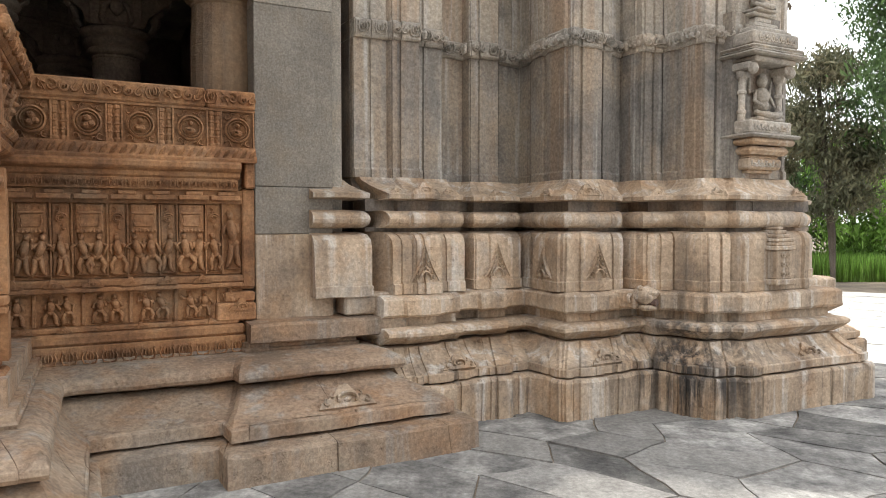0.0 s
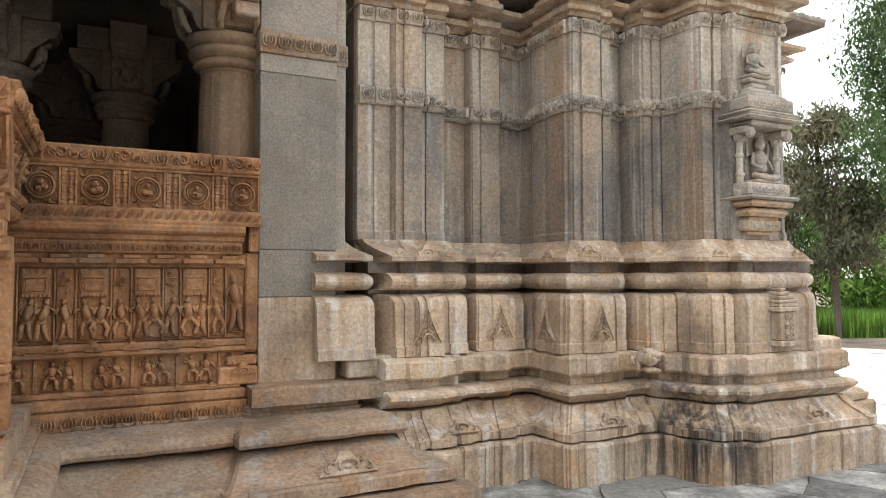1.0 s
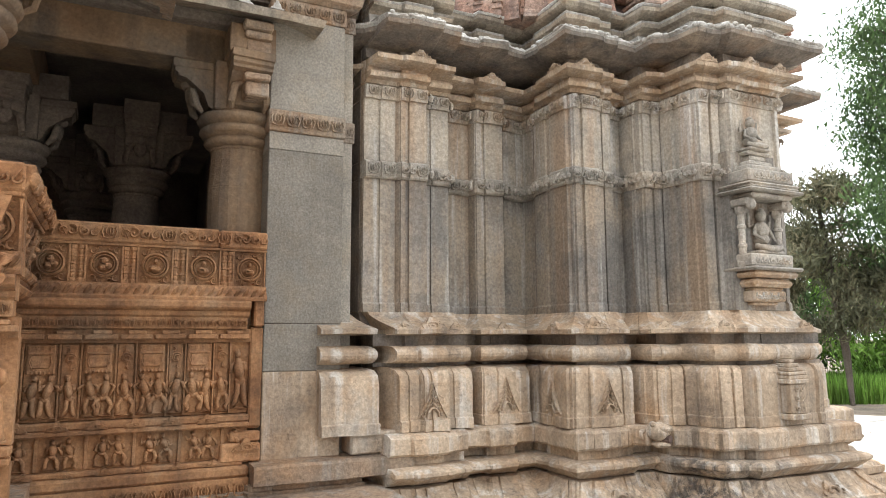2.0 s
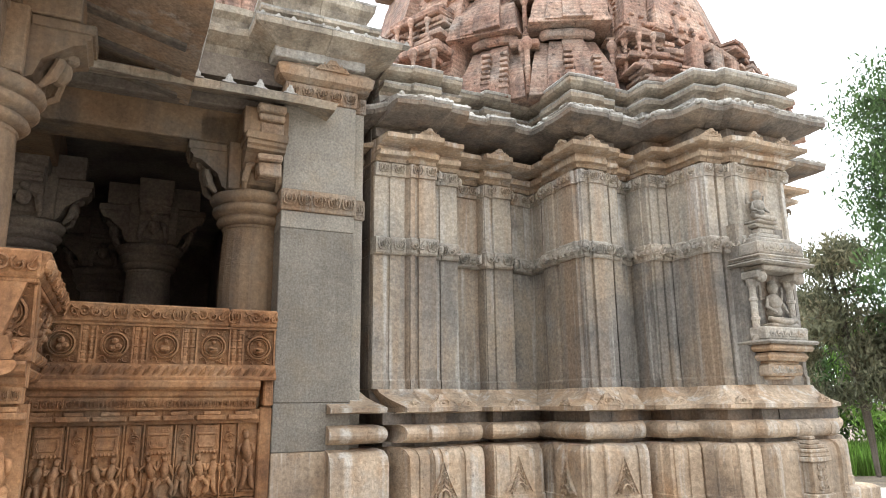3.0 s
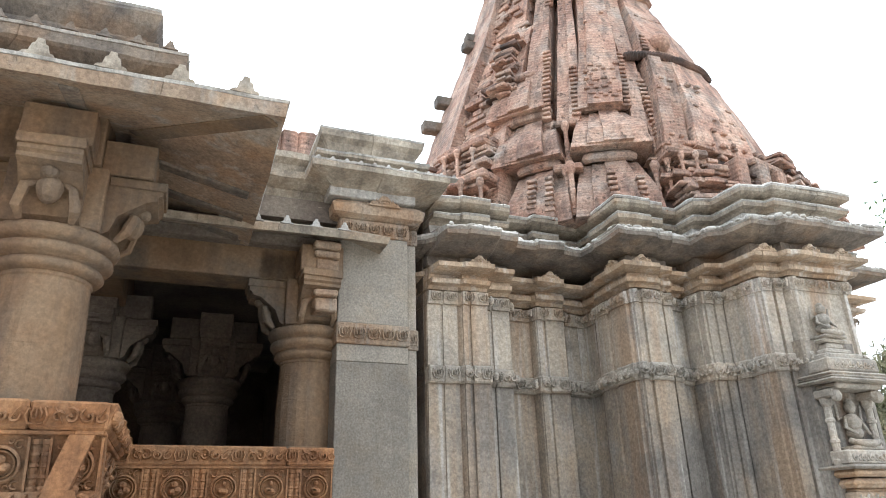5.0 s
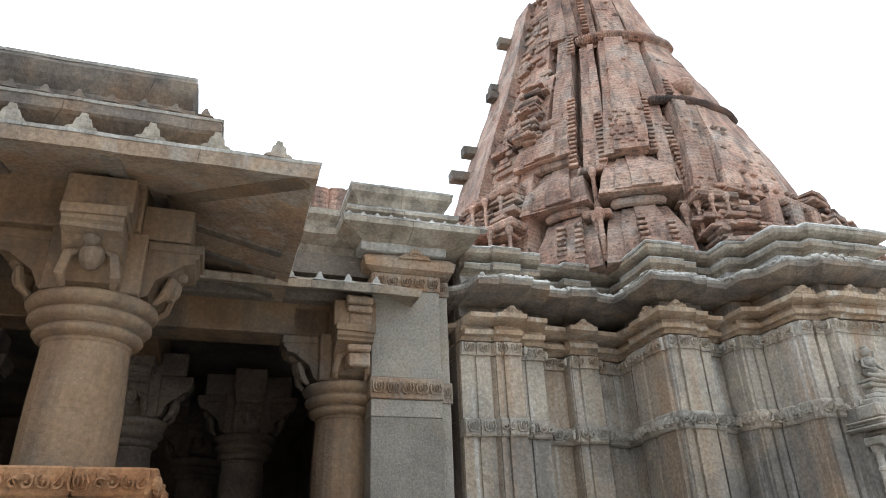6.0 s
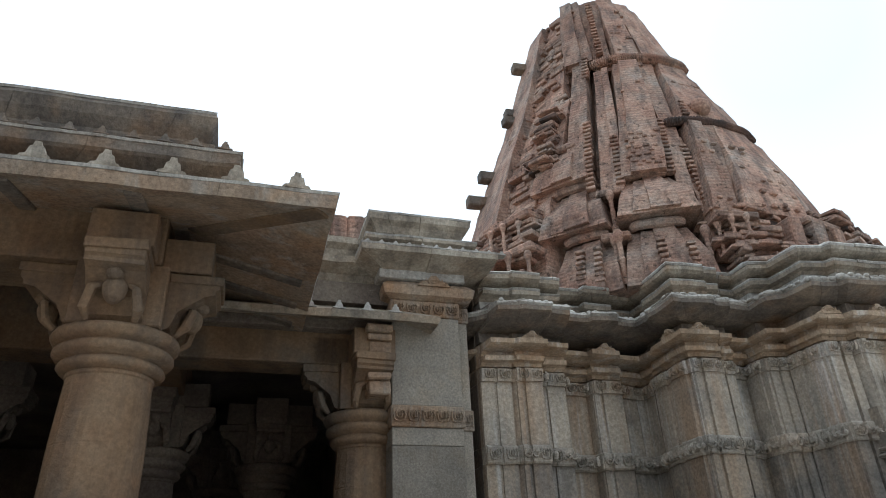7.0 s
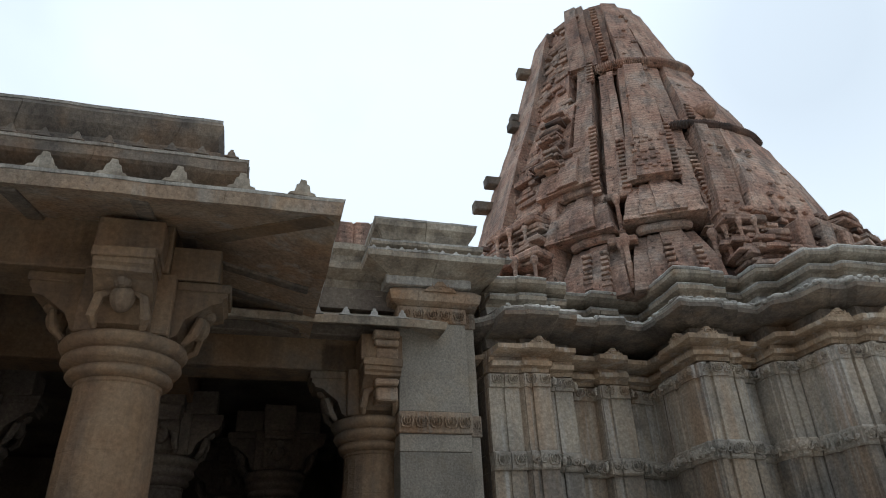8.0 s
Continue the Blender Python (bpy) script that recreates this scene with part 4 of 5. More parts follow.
    for i in range(n):
        shared("carved_scroll", (SCROLL_O, LOTUS_O, SCROLL_F)[i % 3], pose(L * (i + 0.5) / n, -0.05 + away(2.465), 2.465, tip) @ DEEP, rail)
    x = L - 0.13
    while x > 0.05:
        shared("medallion", MEDALLIONS[int(x * 10) % 3], pose(x, 0 + away(2.295), 2.295, tip) @ DEEP, panel)
        for dx in (-0.185, -0.137) if x > L - 0.2 else (-0.197, -0.145):
            if x + dx > 0.02:
                shared("baluster", BALUSTER, pose(x + dx, -0.005 + away(2.165), 2.165, tip), panel)
        x -= 0.335
    n = int(L / 0.062)
    for i in range(n):
        shared("carved_leaf", LEAF_O, pose(L * (i + 0.5) / n, -0.078 + away(2.07), 2.07, tip - 32) @ DEEP, leaves)
    n = int(K / 0.05)
    for i in range(n):
        shared("scallop", SMALL_O, pose((K - 0.03) * (i + 0.5) / n, -0.035 + away(1.852), 1.852) @ DEEP, par)
    n = int(K / 0.115)
    for i in range(n):
        shared("carved_lotus", LOTUS_O, pose(K * (i + 0.5) / n, -0.10 + away(0.625), 0.625) @ DEEP, foot)
    if not figures:
        return par
    x, wide, i = K, None, 0
    plan = [0.15, 0.12, 0.20, 0.12, 0.21, 0.13, 0.22, 0.13, 0.22, 0.13, 0.22, 0.13, 0.22, 0.13, 0.22]
    for k, w in enumerate(plan):
        c = x - w / 2
        if x - w < 0:
            break
        slab("panel_rib", x - w + 0.004, x - w + 0.014, -0.012, 0.06, 1.215, 1.735, 0, 0)
        if k == 0:
            ob = shared("carved_figure", FIGURES[0], pose(c, 0.04, 1.25) @ Matrix.Diagonal((1.35, 2.0, 1.6, 1)), par)
        elif w < 0.15:
            slab("narrow_panel", x - w + 0.018, x - 0.006, -0.03, 0.06, 1.225, 1.735, 0.004)
            shared("spiral", SPIRAL, pose(c + 0.006, 0.03, 1.63) @ DEEP, par)
            shared("carved_figure", FIGURES[k % 7], pose(c + 0.006, 0.035, 1.235) @ Matrix.Diagonal((1.05, 1.8, 1.05, 1)), par)
        else:
            slab("wide_panel", x - w + 0.018, x - 0.006, -0.034, 0.06, 1.225, 1.735, 0.004)
            shared("casket_relief", CASKET, pose(c + 0.006, 0.036, 1.53), par)
            shared("carved_figure", FIGURES[(k + 2) % 7], pose(c - 0.038, 0.035, 1.235) @ Matrix.Diagonal((1.15, 1.8, 1.05, 1)), par)
            shared("carved_figure", FIGURES[(k + 5) % 7], pose(c + 0.055, 0.035, 1.235) @ Matrix.Diagonal((-1.15, 1.8, 1.05, 1)), par)
        x -= w
    n = int(K / 0.1)
    for i in range(n):
        c = K * (i + 0.5) / n - 0.03
        if i % 3 == 2:
            slab("post", c - 0.012, c + 0.012, -0.005, 0.06, 0.885, 1.11, 0.004)
        else:
            shared("carved_figure", SMALL_FIGURES[i % 5], pose(c, 0.028, 0.895) @ Matrix.Diagonal((1.3, 1.9, 1.0, 1)), par)
    for i in range(int(K / 0.24)):
        shared("gable_ornament", ARCH_O, pose(0.1 + 0.24 * i, -0.05, 1.155), par)
        shared("gable_ornament", ARCH_O, pose(0.16 + 0.24 * i, -0.05, 0.845) @ Matrix.Diagonal((0.8, 1, 0.7, 1)), par)
    return par


far_parapet = parapet(HALL @ pose(-2.32, 0, 0), 1.70, "orange sandstone parapet carved with scrolls, medallions and a figure frieze", 1.60)
side_parapet = parapet(HALL @ pose(-2.12, -1.47, 0, 0, 0, 90) @ Matrix.Diagonal((1, 1, 1.02, 1)), 1.43, "orange sandstone parapet side, carved, turning out to the porch", None, False, 0.3)
front_parapet = parapet(HALL @ pose(-4.6, -1.47, 0) @ Matrix.Diagonal((1, 1, 1.02, 1)), 2.48, "orange sandstone porch parapet with carved rail", lean=0.3)


# filler stones and bracket beside the pier
corner = thing("corner_stones", "stacked buff stones and stepped bracket beside the pier", "stonework", HALL)
for x0, x1, y0, z0, z1, mat in ((-0.70, -0.625, -0.03, 1.86, 2.07, ORANGE), (-0.72, -0.625, 0.0, 1.10, 1.86, ORANGE), (-0.86, -0.63, -0.02, 1.0, 1.08, ORANGE), (-0.92, -0.63, -0.05, 0.86, 1.0, ORANGE), (-0.80, -0.63, 0.01, 1.09, 1.2, ORANGE)):
    bm = boxed(x0, x1, y0, 0.2, z0, z1 - 0.004, 0.012)
    worn(bm, 0.006)
    part("stone_block", bm, mat, corner)
for z0, z1, out in ((3.68, 3.80, 0.02), (3.80, 3.86, 0.06), (3.86, 3.97, 0.03), (3.97, 4.03, 0.06), (4.03, 4.14, 0.04), (4.14, 4.2, 0.08), (4.2, 4.27, 0.12)):
    bm = boxed(-0.82 - out * 0.4, -0.64, -0.04 - out, 0.2, z0, z1 - 0.003, 0.012)
    worn(bm, 0.006)
    part("bracket_stone", bm, PINK, corner)


# ---- carved work on the sanctum ----
def facets(s, least):
    pts = along(PLAIN_WALL, PLAIN_FOOT, s)
    for i in range(4, 31):
        a, b = pts[i], pts[i + 1]
        if (b - a).length >= least:
            yield i, a, b


def facing(a, b, f, z, out=0.0):
    d = (b - a).normalized()
    n = Vector((d.y, -d.x))
    p = a.lerp(b, f) + n * out
    return Matrix.Translation((p.x, p.y, z)) @ Matrix.Rotation(math.atan2(d.y, d.x), 4, "Z")


LOTUS_B = mesh_of("carved_lotus", lotus_relief(0.13, 0.12), BAND)
SCROLL_B = mesh_of("carved_scroll", scroll_relief(0.13, 0.12), BAND)
LOTUS_U = mesh_of("carved_lotus", lotus_relief(0.12, 0.10), WALL_UP)
for s, z, mesh, out in ((0.05, 3.21, LOTUS_B, 0.025), (0.045, 3.945, LOTUS_U, 0.025)):
    for i, a, b in facets(s, 0.07):
        n = max(1, round((b - a).length / 0.135))
        for j in range(n):
            shared("carved_lotus", SCROLL_B if mesh is LOTUS_B and (i + j) % 3 == 0 else mesh, facing(a, b, (j + 0.5) / n, z, out) @ DEEP, sanctum)

ARCH_T = mesh_of("gable_ornament", arch_relief(0.26, 0.11), TAN)
ARCH_S = mesh_of("gable_ornament", arch_relief(0.17, 0.075), TAN)
ARCH_D = mesh_of("gable_ornament", arch_relief(0.30, 0.13), TAN)
for i, f in ((4, 0.5), (6, 0.5), (8, 0.5), (12, 0.5), (17, 0.5), (18, 0.5), (24, 0.5), (26, 0.5), (28, 0.85)):
    pts = along(PLAIN_WALL, PLAIN_MID, 0.43)
    shared("gable_ornament", ARCH_T if i in (6, 18) else ARCH_S, facing(pts[i], pts[i + 1], f, 1.835, 0.02) @ pose(0, 0, 0, -24), sanctum)
for i, f in ((6, 0.5), (12, 0.5), (17, 0.6), (18, 0.5), (26, 0.5), (28, 0.3), (28, 0.7)):
    pts = along(PLAIN_WALL, PLAIN_FOOT, 0.3)
    shared("gable_ornament", ARCH_T, facing(pts[i], pts[i + 1], f, 4.268, 0.0) @ Matrix.Diagonal((0.85, 1, 0.7, 1)), sanctum)
TURN26 = Matrix.Rotation(radians(26.74), 4, "Z")
for u, v, k in ((0.88, 0.53, 1), (2.08, 0.90, 1), (3.86, 1.48, 1.1)):
    shared("gable_ornament", ARCH_D, Matrix.Translation((*temple(u, v), 0.42)) @ TURN26 @ pose(0, 0, 0, -38) @ Matrix.Diagonal((k, 1.6, k, 1)), sanctum, "worn gable ornament on the sloping course")
TRI = mesh_of("pointed_leaf", triangle_relief(0.26, 0.30), TAN)
for i, f, k in ((6, 0.3, 1.0), (12, 0.45, 1.0), (17, 0.5, 0.9), (18, 0.68, 1.0)):
    pts = along(PLAIN_WALL, PLAIN_MID, 0.5)
    shared("pointed_leaf", TRI, facing(pts[i], pts[i + 1], f, 1.115, 0.025) @ Matrix.Diagonal((k, 3.0, k, 1)), sanctum)

# cracked pale beads on the eave lip
BEAD = mesh_of("eave_bead", blob(bmesh.new(), (0, 0, 0), (0.036, 0.026, 0.02), 7), CAP, True)
rng = random.Random(8)
for i, a, b in facets(0.55, 0.02):
    n = max(1, round((b - a).length / 0.085))
    for j in range(n):
        shared("eave_bead", BEAD, facing(a, b, (j + 0.5 + rng.uniform(-0.2, 0.2)) / n, 4.55 + rng.uniform(-0.012, 0.008), 0.0) @ Matrix.Diagonal((rng.uniform(0.6, 1.7), 1.0, rng.uniform(0.5, 1.4), 1)), sanctum)

# water spout: carved beast-head shaped lump with an open mouth
spout = thing("water_spout", "pale carved stone water spout with an open mouth", "spout", Matrix.Translation((*temple(2.47, 0.72), 0.94)) @ Matrix.Rotation(0.85, 4, "Z"))
bm = bmesh.new()
box(bm, -0.09, 0.09, -0.1, 0.2, -0.09, 0.07, 0.02)
blob(bm, (0, -0.14, 0.03), (0.10, 0.11, 0.08), 12)
blob(bm, (0, -0.20, 0.06), (0.07, 0.08, 0.045), 10)
blob(bm, (0, -0.17, -0.075), (0.065, 0.09, 0.03), 10)
for sg in (-1, 1):
    blob(bm, (sg * 0.06, -0.14, 0.09), (0.03, 0.03, 0.028), 8)
    curl(bm, sg * 0.10, 0.0, 0.05, 5.0, 0.3, 0.016, y=-0.06)
worn(bm, 0.012, 14.0)
head = part("head", bm, TAN, spout)
# solid dark plug: the hollow's shade is given by its colour
part("mouth", lathe(bmesh.new(), [(0.028, -0.04), (0.034, 0.0), (0.034, 0.06)], 10), SOOT_SHADE, head, "dark plug coloured as the shade inside the open mouth").matrix_basis = Matrix.Translation((0, -0.2, -0.025)) @ Matrix.Rotation(math.pi / 2, 4, "X")

# niche shrine with a seated figure
NW = Matrix.Translation((*temple(3.60, 1.05), 0)) @ Matrix.Rotation(radians(26.74), 4, "Z")
shrine = thing("niche_shrine", "grey carved wall niche with colonnettes, canopy and bracket base", "niche", NW)


def tray(z, hw, d, h, name, mat=BAND, bevel=0.015):
    bm = boxed(-hw, hw, -d, 0.16, z, z + h, bevel)
    worn(bm, 0.008, 6.0)
    part(name, bm, mat, shrine)


tray(2.0, 0.31, 0.03, 1.45, "back_slab", WALL_LOW, 0)
tray(2.04, 0.17, 0.10, 0.03, "bracket_step", TAN)
tray(2.07, 0.21, 0.15, 0.10, "carved_step", TAN)
tray(2.17, 0.19, 0.14, 0.03, "bracket_step", TAN)
tray(2.20, 0.25, 0.20, 0.07, "bracket_step", TAN, 0.03)
tray(2.28, 0.28, 0.24, 0.06, "bracket_step", TAN, 0.02)
tray(2.34, 0.32, 0.27, 0.035, "shelf")
tray(2.375, 0.27, 0.20, 0.12, "seat_block")
tray(2.99, 0.26, 0.24, 0.05, "lintel")
tray(3.04, 0.35, 0.30, 0.03, "canopy_slab")
tray(3.07, 0.32, 0.27, 0.03, "canopy_slab")
tray(3.10, 0.33, 0.27, 0.025, "canopy_slab")
tray(3.13, 0.29, 0.24, 0.12, "canopy_block")
tray(3.25, 0.22, 0.18, 0.06, "canopy_block")
tray(3.31, 0.15, 0.14, 0.05, "canopy_block")
tray(3.36, 0.10, 0.11, 0.06, "canopy_block")
tray(3.42, 0.15, 0.13, 0.035, "upper_shelf")
for x in (-0.24, 0.24):
    prof = [(0.045, 2.38), (0.045, 2.42), (0.032, 2.43), (0.032, 2.55), (0.04, 2.56), (0.04, 2.58), (0.03, 2.59), (0.03, 2.72), (0.04, 2.73), (0.04, 2.75), (0.03, 2.76), (0.03, 2.85), (0.045, 2.87), (0.05, 2.90), (0.05, 2.92)]
    post = part("colonnette", lathe(bmesh.new(), prof, 10, (x, -0.08)), BAND, shrine)
    part("capital", blob(boxed(x - 0.06, x + 0.06, -0.2, 0.0, 2.92, 2.99, 0.012), (x, -0.19, 2.93), (0.05, 0.05, 0.05)), BAND, post)
SC = mesh_of("carved_scroll", scroll_relief(0.1, 0.085), WALL_UP)
for x in (-0.18, -0.09, 0.0, 0.09, 0.18):
    shared("carved_scroll", SC, pose(x, -0.2, 2.39), shrine)
    shared("carved_scroll", SC, pose(x, -0.24, 3.145), shrine)
for x in (-0.14, -0.05, 0.05, 0.14):
    shared("carved_scroll", SC, pose(x, -0.15, 2.078), shrine)


def seated(h):
    bm = bmesh.new()
    blob(bm, (0, -0.1, h * 0.86), (h * 0.095, 0.05, h * 0.13), 12)
    blob(bm, (0, -0.09, h * 0.98), (h * 0.07, 0.04, h * 0.07), 10)
    blob(bm, (0, -0.09, h * 0.55), (h * 0.17, 0.07, h * 0.2), 12)
    blob(bm, (0, -0.08, h * 0.34), (h * 0.15, 0.08, h * 0.14), 12)
    for sg in (-1, 1):
        tube(bm, [(sg * h * 0.1, -0.1, h * 0.2), (sg * h * 0.38, -0.17, h * 0.16), (sg * h * 0.1, -0.21, h * 0.12), (-sg * h * 0.12, -0.19, h * 0.13)], h * 0.075, 8)
        tube(bm, [(sg * h * 0.17, -0.09, h * 0.68), (sg * h * 0.27, -0.11, h * 0.45), (sg * h * 0.16, -0.18, h * 0.3)], h * 0.045, 7)
        tube(bm, [(sg * h * 0.17, -0.07, h * 0.66), (sg * h * 0.32, -0.07, h * 0.62), (sg * h * 0.34, -0.08, h * 0.92)], h * 0.04, 7)
    box(bm, -h * 0.4, h * 0.4, -0.2, 0.02, 0, h * 0.08, 0.01)
    worn(bm, 0.006, 12.0)
    return bm


idol = part("statue", seated(0.42), BAND, None, smooth=True)
idol.matrix_basis = NW @ pose(0.02, 0.02, 2.495)
tagged(idol, "grey stone seated statue inside the wall niche", "statue")
small = part("statue", seated(0.33), BAND, None, smooth=True)
small.matrix_basis = NW @ pose(-0.02, 0.04, 3.455)
tagged(small, "small grey stone seated statue above the niche canopy", "statue")

# little shrine on the pot moulding
mini = thing("miniature_shrine", "pale carved miniature shrine set on the plinth moulding", "shrine", Matrix.Translation((*temple(3.62, 1.32), 0)) @ Matrix.Rotation(radians(26.74), 4, "Z"))
for z, hw, h in ((1.06, 0.13, 0.05), (1.11, 0.10, 0.25), (1.36, 0.13, 0.04), (1.40, 0.115, 0.035), (1.435, 0.12, 0.03), (1.465, 0.09, 0.035), (1.50, 0.06, 0.035), (1.535, 0.035, 0.03)):
    bm = boxed(-hw, hw, -hw * 0.7, 0.14, z, z + h, 0.008)
    worn(bm, 0.005, 9.0)
    part("shrine_stone", bm, TAN, mini)
for z in (1.12, 1.2, 1.28):
    shared("carved_scroll", mesh_of("carved_scroll", scroll_relief(0.12, 0.08), TAN), pose(0, -0.075, z), mini)

# carved bands and knobs of the hall
for z, mesh, y, w in ((3.46, mesh_of("carved_lotus", lotus_relief(0.13, 0.12), PINK), -0.02, 0.64), (4.435, mesh_of("carved_lotus", lotus_relief(0.12, 0.11), PINK), -0.015, 0.64)):
    for j in range(5):
        shared("carved_lotus", mesh, pose(-0.565 + 0.125 * j, y, z) @ DEEP, pillar)
    shared("carved_lotus", mesh, pose(0.065, 0.085, z), side)


def knob(h=0.10, w=0.07):
    bm = prism(bmesh.new(), [(-w * 1.25, 0), (w * 1.25, 0), (w * 1.1, h * 0.16), (w * 0.72, h * 0.22), (w * 0.58, h * 0.66), (w * 0.36, h * 0.72), (w * 0.26, h), (-w * 0.26, h), (-w * 0.36, h * 0.72), (-w * 0.58, h * 0.66), (-w * 0.72, h * 0.22), (-w * 1.1, h * 0.16)], -0.035, 0.05)
    worn(bm, 0.008, 15)
    return bm


KNOB, KNOB_S, KNOB_P = mesh_of("knob", knob(0.115, 0.07), CORN), mesh_of("knob", knob(0.06, 0.04), DARK), mesh_of("knob", knob(0.07, 0.045), CAP)
for j in range(12):
    shared("knob", KNOB, pose(-1.62 - 0.36 * j, -1.90, 4.39), porch)
for j in range(5):
    shared("knob", KNOB, pose(-1.42, -1.6 + 0.36 * j, 4.39, 0, 0, 90), porch)
for j in range(16):
    shared("knob", KNOB_S, pose(-2.1 - 0.2 * j, -1.34, 5.005), porch)
for j in range(5):
    shared("knob", KNOB_P, pose(-1.6 + 0.24 * j, -0.24, 4.33), link)
for j in range(11):
    shared("knob", KNOB_P, pose(-0.9 + 0.125 * j, -0.30, 4.95) @ Matrix.Diagonal((0.7, 1, 0.5, 1)), pillar)
shared("gable_ornament", mesh_of("gable_ornament", arch_relief(0.3, 0.1), PINK), pose(-0.25, -0.11, 4.68), pillar)
pts = along(HW, HF, 0.70)
shared("gable_ornament", mesh_of("gable_ornament", arch_relief(0.42, 0.17), TAN), facing(pts[4], pts[5], 0.52, 0.325, 0.04) @ pose(0, 0, 0, -42) @ Matrix.Diagonal((1, 1.8, 1, 1)), hall, "carved gable ornament on the sloping course")
shared("gable_ornament", mesh_of("gable_ornament", arch_relief(0.2, 0.09), ORANGE), pose(-0.74, -0.06, 0.94), corner)

# ---- tower: curved brick spire with ribs and stacked miniature spires ----
AX, AY = 1.2, 9.2
CURVE = [(4.9, 2.64), (6.0, 2.38), (7.1, 2.06), (7.8, 1.83), (8.45, 1.58), (9.2, 1.36), (10.0, 1.12), (10.6, 0.94), (10.95, 0.82), (11.3, 0.6)]


def reach(z):
    for (a, p), (b, q) in zip(CURVE, CURVE[1:]):
        if z <= b:
            return p + (q - p) * (z - a) / (b - a)
    return CURVE[-1][1]


tower = thing("tower", "weathered red brick temple spire with curved ribs and stacked miniature spires", "tower", pose(AX, AY, 0))
part("core", lathe(bmesh.new(), [(max(0.2, reach(z) - (0.45 if z < 6.5 else 0.14)), z) for z in [4.95 + 0.33 * i for i in range(18)]], 64), BRICK, tower)


def at_angle(phi, r, z):
    """The frame on the spire at an angle from the side that faces the path: x along the wall, -y outward."""
    return Matrix.Rotation(radians(phi), 4, "Z") @ Matrix.Translation((0, -r, z))


def tall(phi0, phi1, z0, z1, w0, w1, proud, strips=((-0.35, 0.35, 0.04),), swell=0.0, step=0.16, mat=None, name="rib", back=0.6, lean=0.0):
    """An upright, curved member from z0 to z1; its width runs from w0 to w1, its angle from phi0 to phi1."""
    bm = bmesh.new()
    k = max(3, int((z1 - z0) / step))
    rows = []
    for i in range(k + 1):
        f = i / k
        z = z0 + (z1 - z0) * f
        w = (w0 + (w1 - w0) * f ** 1.4) / 2
        r = reach(z) + proud + swell * math.sin(math.pi * min(1, f + 0.15)) - lean * f
        m = Matrix.Rotation(radians(phi0 + (phi1 - phi0) * f), 4, "Z")
        sec = [(-w, -back), (-w, 0.0)]
        for a, b, d in strips:
            sec += [(a * w, 0.0), (a * w, d), (b * w, d), (b * w, 0.0)]
        sec += [(w, 0.0), (w, -back)]
        rows.append([bm.verts.new(m @ Vector((x, -(r + d), z))) for x, d in sec])
    for x, y in zip(rows, rows[1:]):
        for j in range(len(x) - 1):
            bm.faces.new((x[j], x[j + 1], y[j + 1], y[j]))
    bm.faces.new(rows[-1])
    bm.faces.new(list(reversed(rows[0])))
    worn(bm, 0.014, 5.0)
    return part(name, bm, mat or BRICK, tower)


def roll(phi0, phi1, z, proud, r0, name="roll_moulding", bumps=0.0, mat=None):
    """A round moulding that rings part of the spire."""
    bm = bmesh.new()
    n = max(8, int(abs(phi1 - phi0) * 2))
    tube(bm, [at_angle(phi0 + (phi1 - phi0) * i / n, reach(z) + proud + (bumps if i % 2 else 0) - 0.25 * abs(2 * i / n - 1) ** 6 * r0 * 4, z) @ Vector((0, 0, 0)) for i in range(n + 1)], r0, 8)
    worn(bm, 0.012, 8.0)
    return part(name, bm, mat or BRICK, tower)


CAPSTRIP = ((-0.62, -0.2, 0.035), (-0.2, 0.55, 0.07))
# stacked blocks, side and middle
for phi, pr, z0, z1, w0, w1 in ((-17.8, 0.12, 4.98, 5.70, 0.76, 0.54), (-20.4, 0.16, 5.84, 6.48, 0.80, 0.56), (-24.0, 0.19, 6.62, 7.26, 0.74, 0.52), (0.2, 0.14, 4.98, 5.70, 0.92, 0.62), (0.7, 0.20, 5.86, 6.46, 0.86, 0.52)):
    tall(phi, phi, z0 - (0.06 if z0 < 5 else 0), z1, w0, w1, pr, CAPSTRIP, 0.10, name="stacked_block", lean=0.14)
    if z0 > 5:
        tall(phi, phi, z0 - 0.03, z0 + 0.03, w0 * 1.03, w0 * 1.02, pr + 0.055, (), name="block_lip", step=0.03)
    roll(phi - w1 * 10.5, phi + w1 * 10.5, z1 + 0.055, pr - 0.04, 0.055)
# ornamented middle rib, with rows of raised cut bricks
tall(0.0, 6.2, 6.48, 8.85, 0.52, 0.32, 0.20, ((-0.6, 0.95, 0.07),))
tall(9.5, 17.8, 6.1, 8.95, 0.16, 0.24, 0.12, ())
tall(13.5, 14.5, 5.2, 7.2, 0.14, 0.14, 0.08, ())
tall(-9.0, -5.5, 6.3, 8.85, 0.28, 0.20, 0.12, ((0.1, 0.95, 0.05),))
tall(-18.3, -16.0, 6.9, 9.1, 0.30, 0.20, 0.16, ((0.2, 0.95, 0.04),))
tall(-16.0, -22.0, 9.1, 10.92, 0.42, 0.30, 0.16, ((-0.9, 0.3, 0.05),))
tall(-11.0, -12.0, 9.05, 10.9, 0.26, 0.20, 0.08, ())
# beneath the upper ring: smooth swelling panels
tall(26.0, 33.0, 7.5, 8.98, 0.62, 0.44, 0.15, (), 0.06)
tall(42.0, 49.0, 7.5, 8.9, 0.46, 0.36, 0.11, (), 0.05)
tall(15.8, 23.0, 5.7, 7.38, 0.34, 0.38, 0.20, ((-0.9, 0.0, 0.06),))
